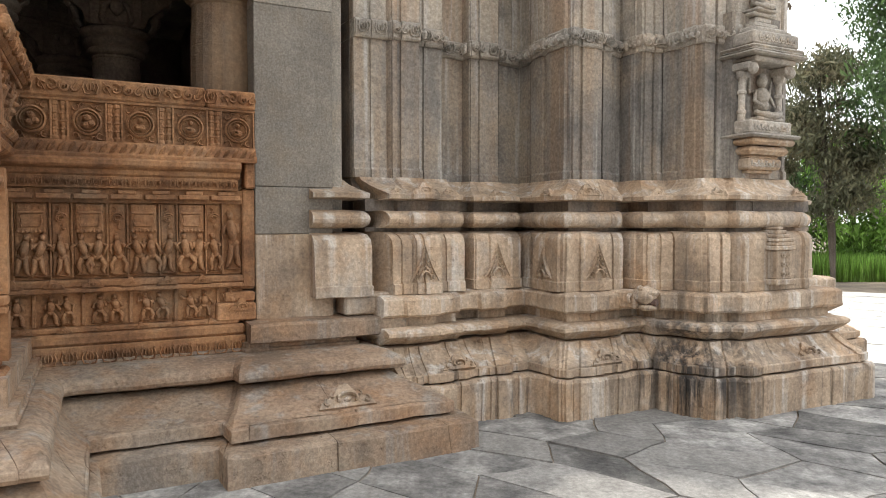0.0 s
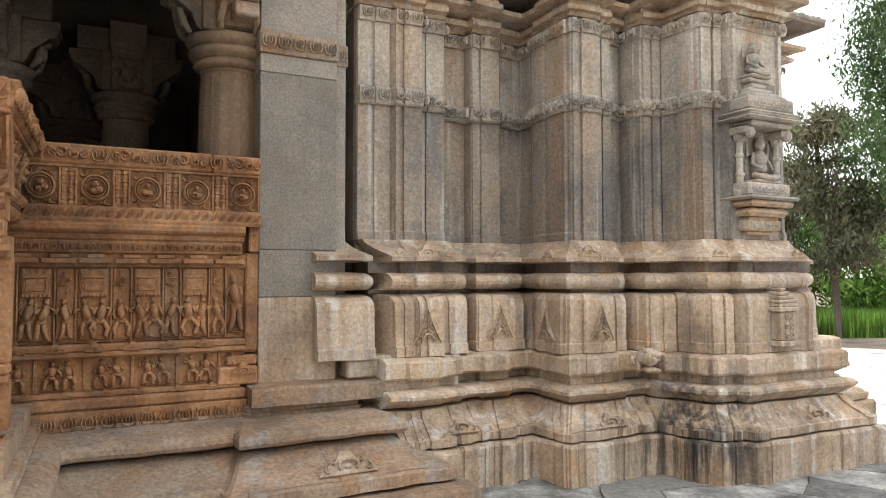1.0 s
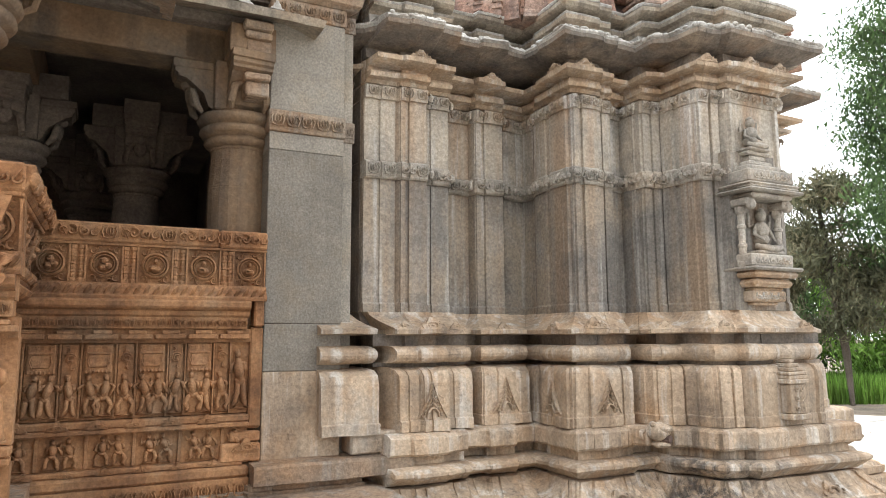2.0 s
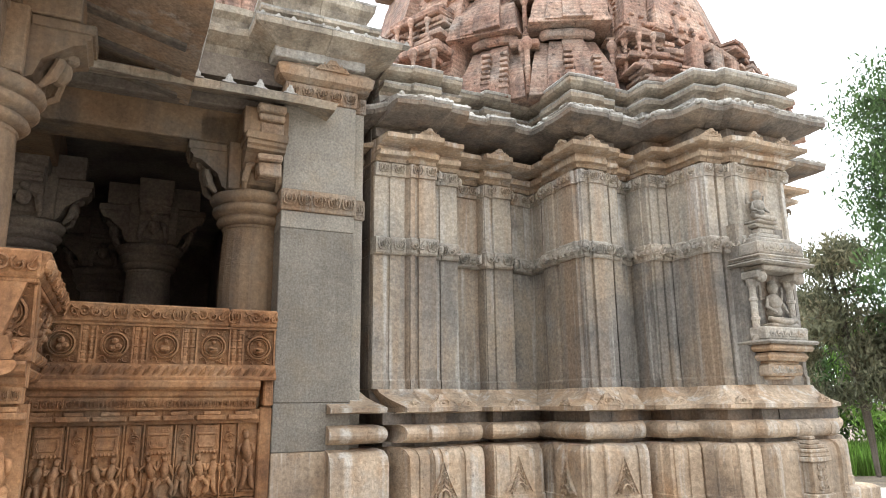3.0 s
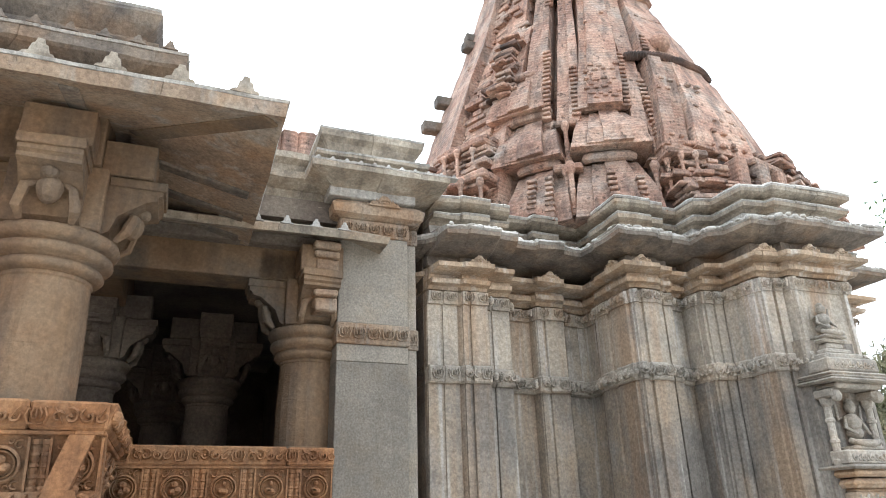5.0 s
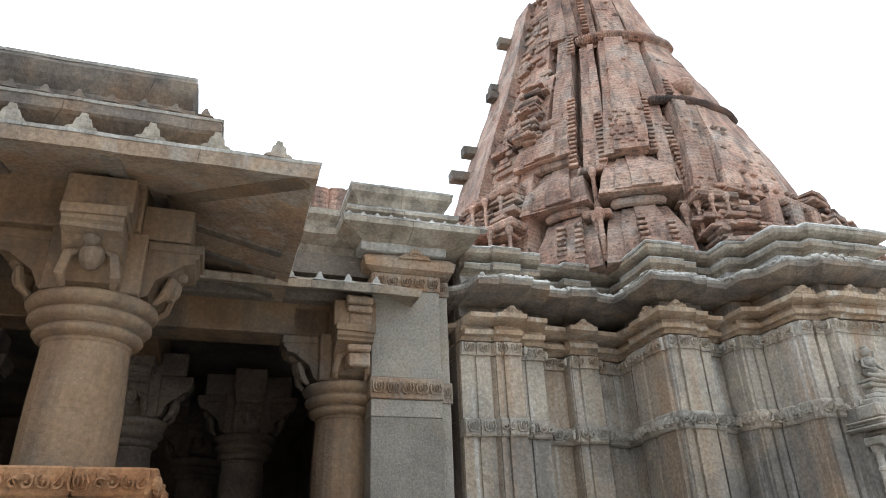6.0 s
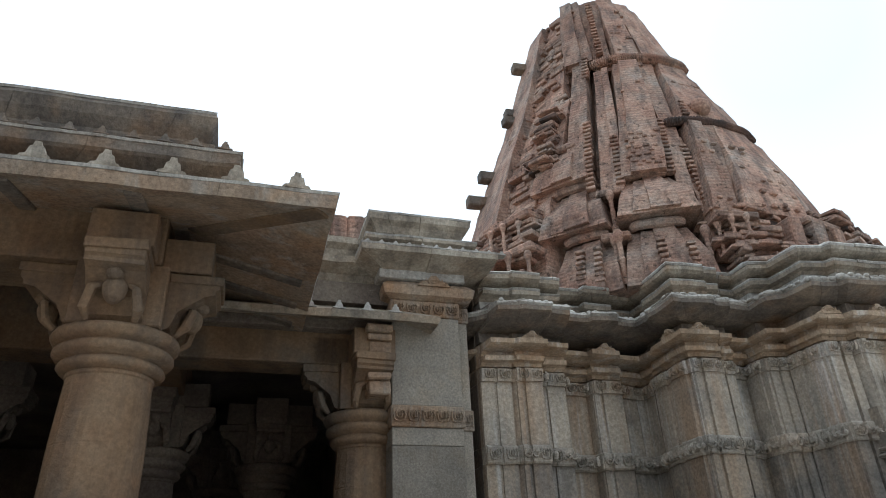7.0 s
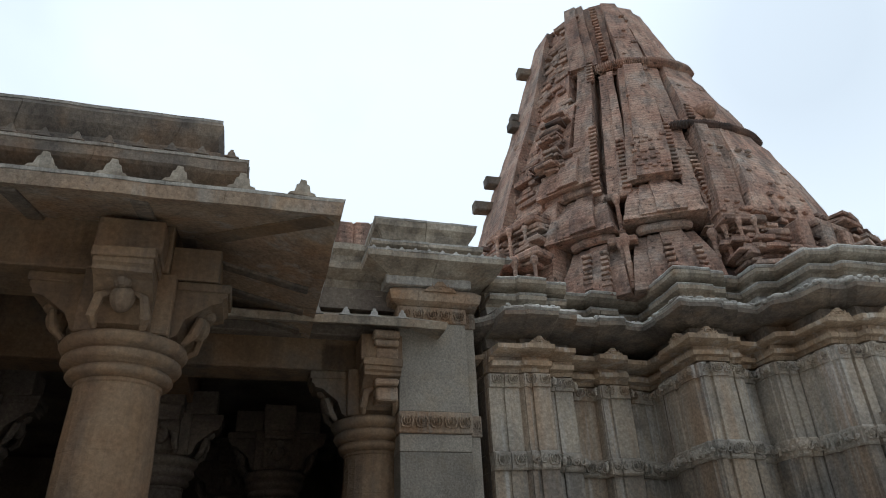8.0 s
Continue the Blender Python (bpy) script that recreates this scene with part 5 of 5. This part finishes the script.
tall(30.5, 35.0, 5.8, 7.38, 0.84, 0.52, 0.20, (), 0.06)
tall(47.0, 50.0, 5.6, 7.4, 0.62, 0.48, 0.17, (), 0.05)
# above the ring
tall(-3.5, -1.5, 8.85, 10.92, 0.24, 0.19, 0.08, ())
tall(10.0, 11.5, 8.85, 10.88, 0.34, 0.25, 0.13, (), 0.03)
tall(27.0, 29.0, 8.85, 10.85, 0.34, 0.25, 0.08, ())
tall(44.0, 42.0, 8.7, 10.8, 0.40, 0.25, 0.05, ())
roll(-9.5, 46, 9.0, 0.15, 0.075, "ring_moulding", 0.035)
roll(-6, 44, 9.1, 0.08, 0.05, "ring_moulding")
# lower ring in the darker brick
roll(12, 50, 7.42, 0.19, 0.06, "ring_moulding", 0.03, SOOT_SHADE)
roll(14, 48, 7.51, 0.15, 0.055, "ring_moulding")
part("ball", blob(bmesh.new(), (0, 0, 0), (0.14, 0.12, 0.13), 14), BRICK, tower, smooth=True).matrix_basis = at_angle(27.5, reach(7.75) + 0.24, 7.74)
part("summit", lathe(bmesh.new(), [(0.86, 10.68), (0.84, 10.84), (0.76, 10.93), (0.5, 10.99), (0.02, 11.0)], 24), BRICK, tower)

# brick dentils along the ribs
rng = random.Random(11)
DENT = mesh_of("dentil", boxed(-0.05, 0.05, -0.05, 0.05, -0.016, 0.016, 0.004), BRICK)
SLOT = mesh_of("cut_brick", boxed(-0.045, 0.045, -0.025, 0.025, -0.014, 0.014, 0.005), BRICK)
for phi0, phi1, z0, z1, pr, gap in ((-6.6, -6.0, 6.4, 7.35, 0.16, 0.075), (-14.6, -14.0, 6.4, 7.75, 0.19, 0.075), (14.0, 14.5, 5.4, 7.1, 0.10, 0.075), (7.6, 10.6, 6.5, 7.6, 0.13, 0.075), (-13.0, -12.4, 8.7, 9.25, 0.18, 0.075), (-4.0, -4.5, 9.25, 10.8, 0.14, 0.09),
                                    (20.0, 21.0, 7.55, 7.9, 0.2, 0.07), (-18.5, -18.5, 5.05, 5.55, 0.22, 0.07), (-14.5, -14.5, 5.05, 5.55, 0.22, 0.07), (-1.0, -1.0, 5.05, 5.5, 0.29, 0.07), (5.0, 5.0, 5.05, 5.4, 0.26, 0.07)):
    for i in range(int((z1 - z0) / gap)):
        z = z0 + gap * i
        f = (z - z0) / (z1 - z0)
        shared("dentil", DENT, at_angle(phi0 + (phi1 - phi0) * f, reach(z) + pr, z) @ pose(0, 0, 0, rng.uniform(-4, 4), 0, rng.uniform(-6, 6)) @ Matrix.Diagonal((rng.uniform(0.8, 1.1), 1, 1, 1)), tower)
for phi0, phi1, z0, z1, pr, w, n, gap in ((0.6, 2.2, 6.58, 7.3, 0.27, 0.42, 4, 0.08), (2.4, 5.6, 7.4, 8.7, 0.27, 0.3, 2, 0.17), (15.6, 21.5, 5.8, 7.2, 0.26, 0.24, 2, 0.16), (28, 33, 5.9, 7.2, 0.27, 0.6, 4, 0.2), (34, 36, 5.9, 7.1, 0.26, 0.5, 3, 0.23), (9, 13, 9.1, 10.6, 0.16, 0.3, 3, 0.16), (30, 30, 7.8, 8.6, 0.18, 0.5, 4, 0.12)):
    for i in range(int((z1 - z0) / gap)):
        z = z0 + gap * i
        f = (z - z0) / (z1 - z0)
        for j in range(n):
            if rng.random() < (0.8 if z0 > 6.5 and z0 < 7.3 and n > 3 else 0.4):
                shared("cut_brick", SLOT, at_angle(phi0 + (phi1 - phi0) * f, reach(z) + pr, z) @ pose(w * ((j + 0.5 * (i % 2)) / n - 0.4), 0, rng.uniform(-0.02, 0.02), 0, rng.uniform(-8, 8)) @ Matrix.Diagonal((rng.uniform(0.5, 1.0), 1, rng.uniform(0.8, 1.6), 1)), tower)

# broken brickwork: ragged stepped mass on the hall side and crumbling shrines at the foot
BROKEN = []
for k in range(6):
    bm = boxed(-0.12, 0.12, -0.10, 0.10, -0.022, 0.022, 0.006)
    worn(bm, 0.022, 7.0 + k)
    BROKEN.append(mesh_of("broken_brick", bm, SOOT_SHADE if k == 5 else BRICK))


def rubble(phi0, phi1, z0, z1, out0, out1, n, sx=(0.6, 1.6), sz=(0.8, 1.6), steps=0.0):
    for i in range(n):
        z = z0 + (z1 - z0) * rng.random() ** 1.15
        f = (z - z0) / (z1 - z0)
        if steps:
            z = z0 + round((z - z0) / steps) * steps
        o = out0 + (out1 - out0) * f + rng.uniform(-0.12, 0.10)
        phi = rng.uniform(phi0, phi1)
        shared("broken_brick", rng.choice(BROKEN), at_angle(phi, reach(z) + o, z) @ pose(0, 0, 0, rng.uniform(-5, 5), rng.uniform(-4, 4), rng.uniform(-10, 10)) @ Matrix.Diagonal((rng.uniform(*sx), rng.uniform(0.8, 1.5), rng.uniform(*sz), 1)), tower)


tall(-40.0, -38.0, 5.0, 10.75, 1.1, 0.5, 0.10, ())
tall(-58.0, -56.0, 5.0, 10.6, 1.0, 0.42, 0.22, ())
tall(-30.5, -29.0, 7.3, 8.35, 0.50, 0.46, 0.15, (), name="broken_wall")
# ragged courses where the facing has fallen, stepping in and out
for row in range(56):
    z = 6.55 + 0.075 * row
    bm = bmesh.new()
    phi = -64.0 + rng.uniform(0, 5)
    while phi < -24.5 + 0.6 * max(0, z - 8.3):
        w = rng.uniform(0.12, 0.42)
        wave = noise.noise((phi * 0.11, z * 1.7, 3.0))
        o = 0.10 + 0.13 * wave + rng.uniform(-0.035, 0.035)
        if rng.random() > 0.06:
            made = boxed(-w / 2, w / 2, -0.04, 0.4, -0.034, 0.034 + rng.uniform(-0.006, 0.002), 0.006)
            bmesh.ops.transform(made, matrix=at_angle(phi, reach(z) + o, z) @ pose(0, 0, 0, rng.uniform(-2, 2), rng.uniform(-2, 2), rng.uniform(-7, 7)), verts=made.verts)
            spare = bpy.data.meshes.new("spare")
            made.to_mesh(spare)
            made.free()
            bm.from_mesh(spare)
            bpy.data.meshes.remove(spare)
        phi += math.degrees(w / reach(z)) + 0.35
    worn(bm, 0.012, 9.0)
    part("brick_course", bm, BRICK, tower)
rubble(-33, -27, 7.0, 8.2, 0.2, 0.16, 36, (0.6, 1.4), (0.8, 1.2), 0.07)
rubble(-60, -31, 5.0, 6.5, 0.36, 0.1, 180, (0.5, 1.5), (0.8, 1.4), 0.06)
rubble(13, 52, 5.05, 5.85, 0.22, 0.06, 230, (0.4, 1.4), (0.8, 1.4), 0.055)
rubble(44, 68, 5.0, 6.0, 0.5, 0.25, 120, (0.5, 1.5), (0.9, 1.5), 0.06)
# the wall that stands least proud takes the darker brick
for phi, pr, z0, z1, w in ((-50, 0.3, 5.0, 6.5, 0.9), (-37, 0.2, 5.0, 6.3, 0.7), (30, 0.22, 5.0, 5.75, 1.3), (48, 0.32, 4.95, 5.95, 1.2), (62, 0.5, 4.95, 5.85, 1.3), (17, 0.05, 5.0, 5.6, 0.6)):
    tall(phi, phi, z0, z1, w, w * 0.7, pr, (), mat=SOOT_SHADE if pr < 0.1 else BRICK, name="broken_wall", lean=0.25)
POST = mesh_of("small_column", lathe(bmesh.new(), [(0.075, 0), (0.075, 0.06), (0.045, 0.08), (0.05, 0.2), (0.065, 0.23), (0.045, 0.25), (0.045, 0.38), (0.085, 0.43), (0.09, 0.47), (0.06, 0.5)], 10), BRICK)
for phi, pr, z, k in ((-37.5, 0.46, 5.05, 1.1), (-33.0, 0.44, 5.05, 1.1), (-28.5, 0.4, 5.05, 1.0), (-42.0, 0.36, 5.72, 0.9), (-37.5, 0.36, 5.72, 0.9), (-33, 0.34, 5.72, 0.8), (-9.5, 0.08, 5.0, 1.3), (-10.5, 0.02, 5.0, 1.3), (-10.0, 0.04, 5.75, 1.1), (9.8, 0.05, 5.0, 1.2), (15.0, 0.24, 5.25, 0.8), (18.0, 0.28, 5.25, 0.8), (12.8, 0.12, 5.2, 0.9)):
    shared("small_column", POST, at_angle(phi, reach(z) + pr, z) @ Matrix.Diagonal((k * 0.5, k * 0.5, k, 1)), tower)
for phi, pr, z, w in ((-35, 0.46, 5.62, 0.8), (-35, 0.4, 5.0, 0.9), (-38, 0.36, 6.22, 0.75), (17, 0.26, 5.66, 0.5), (40, 0.3, 5.68, 0.6), (-10, 0.12, 5.62, 0.3), (-10, 0.1, 6.3, 0.3)):
    bm = boxed(-w / 2, w / 2, -0.08, 0.25, -0.045, 0.045, 0.02)
    worn(bm, 0.03, 5.0)
    part("broken_ledge", bm, BRICK, tower).matrix_basis = at_angle(phi, reach(z) + pr, z)
for phi, w in ((29.5, 0.16), (36.5, 0.18), (43.5, 0.17)):
    part("niche_pier", boxed(-w / 2, w / 2, -0.06, 0.2, 0, 0.55, 0.02), BRICK, tower).matrix_basis = at_angle(phi, reach(5.3) + 0.27, 5.10)
# stone beams that stick out on the hall side
for phi, z, l in ((-66, 10.0, 0.30), (-66, 9.0, 0.22), (-62, 8.75, 0.24), (-66, 7.75, 0.3), (-66, 7.3, 0.36)):
    bm = boxed(-0.09, 0.09, -l, 0.4, -0.075, 0.075, 0.015)
    worn(bm, 0.015, 6.0)
    part("beam_end", bm, DARK, tower, "dark weathered stone beam end").matrix_basis = at_angle(phi, reach(z) + 0.13, z)

# ---- trees and far side of the court ----
def leafy(name, tones):
    mat = stone(name, tones, rough=0.5, vary=0.0, bump=0.0, scale=0.9)
    nt = mat.node_tree
    geo = nt.nodes.new("ShaderNodeNewGeometry")
    hue = nt.nodes.new("ShaderNodeHueSaturation")
    bs = nt.nodes["Principled BSDF"]
    old = bs.inputs["Base Color"].links[0].from_socket
    nt.links.new(old, hue.inputs["Color"])
    nt.links.new(span(nt, geo.outputs["Random Per Island"], 0, 1, (0.55, 1.5)), hue.inputs["Value"])
    nt.links.new(hue.outputs["Color"], bs.inputs["Base Color"])
    thin = nt.nodes.new("ShaderNodeBsdfTranslucent")
    nt.links.new(hue.outputs["Color"], thin.inputs["Color"])
    both = nt.nodes.new("ShaderNodeMixShader")
    both.inputs["Fac"].default_value = 0.4
    nt.links.new(bs.outputs["BSDF"], both.inputs[1])
    nt.links.new(thin.outputs["BSDF"], both.inputs[2])
    nt.links.new(both.outputs["Shader"], nt.nodes["Material Output"].inputs["Surface"])
    return mat


LEAF = leafy("green_leaf", [(0.045, 0.08, 0.028), (0.08, 0.13, 0.045), (0.13, 0.19, 0.075)])
DUSTY = leafy("dusty_leaf", [(0.085, 0.09, 0.055), (0.16, 0.16, 0.095), (0.27, 0.235, 0.15)])
BRIGHT = leafy("bright_leaf", [(0.12, 0.22, 0.04), (0.19, 0.32, 0.06), (0.24, 0.38, 0.09)])
BARK = stone("grey_bark", [(0.08, 0.065, 0.05), (0.15, 0.125, 0.10)], vary=0.1)


def tree(x, y, lean, z0, z1, spread, seed, label, mat, leaves=9000, size=0.12, thick=0.1, limbs=22, clump=0.2):
    """A tree with a leaning trunk; its crown lies between z0 and z1."""
    rng = random.Random(seed)
    t = thing("tree", label, "tree", pose(x, y, 0), group="trees round the court")
    bm = bmesh.new()
    top = Vector((lean, 0.2, z1 * 0.9))
    tube(bm, [(0, 0, -0.1), (lean * 0.1, 0.05, z1 * 0.22), (lean * 0.5, 0.1, z1 * 0.5), top], thick, 8)
    tips = []
    for i in range(limbs):
        z = z0 + (z1 - z0) * rng.random()
        f = (z - z0) / (z1 - z0)
        a = rng.uniform(0, 6.28)
        l = spread * rng.uniform(0.35, 1.0) * (0.55 + 0.45 * math.sin(math.pi * min(1, f * 0.8 + 0.2)))
        base = Vector((lean * min(1, z / z1), 0.1, max(z0 * 0.8, z - 0.25 * l)))
        tip = Vector((base.x + l * math.cos(a), base.y + l * math.sin(a), z))
        tube(bm, [base, base.lerp(tip, 0.5) + Vector((0, 0, 0.12 * l)), tip], thick * 0.25, 5)
        tips += [tip, base.lerp(tip, 0.65) + Vector((0, 0, 0.1 * l))]
    part("trunk", bm, BARK, t)
    vs, fs = [], []
    for i in range(leaves):
        c = rng.choice(tips) + Vector((rng.gauss(0, 1), rng.gauss(0, 1), rng.gauss(-0.2, 0.8))) * spread * clump
        d = Vector((rng.gauss(0, 0.7), rng.gauss(0, 0.7), rng.gauss(-0.9, 0.6))).normalized()
        e = d.cross(Vector((rng.gauss(0, 1), rng.gauss(0, 1), rng.gauss(0, 1)))).normalized()
        s = size * rng.uniform(0.5, 1.25)
        k = len(vs)
        vs += [c - d * s, c + e * s * 0.28 - d * s * 0.1, c + d * s, c - e * s * 0.28 - d * s * 0.1]
        fs.append((k, k + 1, k + 2, k + 3))
    me = bpy.data.meshes.new("crown")
    me.from_pydata(vs, [], fs)
    me.materials.append(mat)
    new("crown", me).parent = t
    return t


tree(12.1, 16.0, -1.1, 3.4, 10.2, 2.3, 1, "tall green tree with drooping glossy leaves", LEAF, 30000, 0.095, 0.11, 80, 0.14)
tree(10.4, 18.2, -0.4, 1.9, 5.9, 1.35, 2, "dusty olive tree with a thin leaning trunk", DUSTY, 14000, 0.10, 0.10, 34, 0.18)
tree(9.2, 19.4, 0.1, 1.6, 5.2, 1.2, 7, "dusty olive tree beside the sanctum corner", DUSTY, 12000, 0.10, 0.09, 30, 0.19)
tree(14.0, 23.5, 0.3, 0.8, 4.3, 2.4, 3, "bright green bushy tree behind the field", BRIGHT, 11000, 0.14, 0.1, 34, 0.18)
tree(11.2, 24.5, 0.2, 0.5, 3.4, 2.2, 4, "dark green tree at the field edge", LEAF, 9000, 0.15, 0.1, 30, 0.18)
tree(18.0, 25.0, 0.2, 0.6, 6.0, 2.4, 5, "leafy green tree at the far field edge", LEAF, 9000, 0.15, 0.1, 34, 0.16)
tree(8.4, 25.5, 0.1, 0.5, 3.4, 2.0, 6, "dark green leafy tree behind the sanctum", LEAF, 7000, 0.15, 0.1, 26, 0.18)

rng = random.Random(31)
vs, fs = [], []
for i in range(26000):
    x, y = rng.uniform(6.5, 22), rng.uniform(18.6, 24)
    h, a, w = rng.uniform(0.3, 0.75), rng.uniform(0, 6.28), rng.uniform(0.012, 0.028)
    k = len(vs)
    dx, dy, bend = math.cos(a) * w, math.sin(a) * w, rng.uniform(-0.18, 0.18)
    vs += [(x - dx, y - dy, -0.05), (x + dx, y + dy, -0.05), (x + bend * 0.5 + dx, y + bend * 0.3 + dy, h * 0.6), (x + bend, y + bend, h), (x + bend * 0.5 - dx, y + bend * 0.3 - dy, h * 0.6)]
    fs.append((k, k + 1, k + 2, k + 3, k + 4))
me = bpy.data.meshes.new("tall_grass")
me.from_pydata(vs, [], fs)
me.materials.append(BRIGHT)
tagged(new("tall_grass", me), "tall fresh green grass beyond the paved court", "grass", kind="stuff")

# ---- paving: irregular worn slabs ----
pave = thing("pavement", "worn grey stone paving of irregular slabs", "pavement", kind="structure")
PALE = stone("pale_paving", [(0.16, 0.153, 0.143), (0.26, 0.247, 0.226), (0.38, 0.36, 0.33)], vary=0.25, spots=(0.15, 0.143, 0.134), scale=2.6, bump=0.8, grain=24.0, slant=(10.0, 2.0, 2.0))
part("mortar_bed", boxed(-12, 22, -10, 18.5, -0.08, -0.012, 0), EARTH, pave)
rng = random.Random(5)
CW, CH = 0.70, 0.46
TURNED = Matrix.Rotation(radians(-33), 4, "Z")


def corner_at(i, j):
    r = random.Random(i * 7919 + j * 104729)
    return Vector(((i + 0.5 * (j % 2) * 0.7 + r.uniform(-0.26, 0.26)) * CW, (j + r.uniform(-0.2, 0.2)) * CH))


def slab_verts(i, j):
    a, b, c, d = corner_at(i, j), corner_at(i + 1, j), corner_at(i + 1, j + 1), corner_at(i, j + 1)
    r = random.Random(i * 31 + j * 977)
    mid = (a + b + c + d) / 4
    out = []
    for p, q in ((a, b), (b, c), (c, d), (d, a)):
        for k in range(3):
            x = p.lerp(q, k / 3)
            if k:
                x += Vector((noise.noise((x.x * 3, x.y * 3, 0)), noise.noise((x.x * 3, x.y * 3, 5)))) * 0.05
            out.append(mid + (x - mid) * (1 - 0.008 / max(0.1, (x - mid).length)))
    return out


rest = bmesh.new()
for i in range(-24, 30):
    for j in range(-30, 40):
        pts = slab_verts(i, j)
        mid = TURNED @ sum(pts, Vector((0, 0))).to_3d() / len(pts)
        if not (-9 < mid.x < 20 and -6 < mid.y < 18):
            continue
        near = -3.2 < mid.x < 7.0 and 1.0 < mid.y < 8.0
        r = random.Random(i * 13 + j * 57)
        h = r.uniform(-0.006, 0.004)
        bm = bmesh.new() if near else rest
        top = [bm.verts.new((*(TURNED @ p.to_3d()).xy, h + r.uniform(-0.003, 0.003))) for p in pts]
        low = [bm.verts.new((v.co.x, v.co.y, -0.06)) for v in top]
        bm.faces.new(top)
        for k in range(len(top)):
            bm.faces.new((low[k], low[(k + 1) % len(top)], top[(k + 1) % len(top)], top[k]))
        if near:
            part("slab", bm, PALE if r.random() < 0.22 else PAVE, pave)
# far slabs get a much lighter stone: the court's sunlight put into the colour
COURT = stone("sunlit_toned_court_stone", [(0.42, 0.40, 0.365), (0.52, 0.495, 0.455), (0.60, 0.575, 0.53)], vary=0.1)
tagged(part("far_slabs", rest, COURT, pave), kind="stuff")
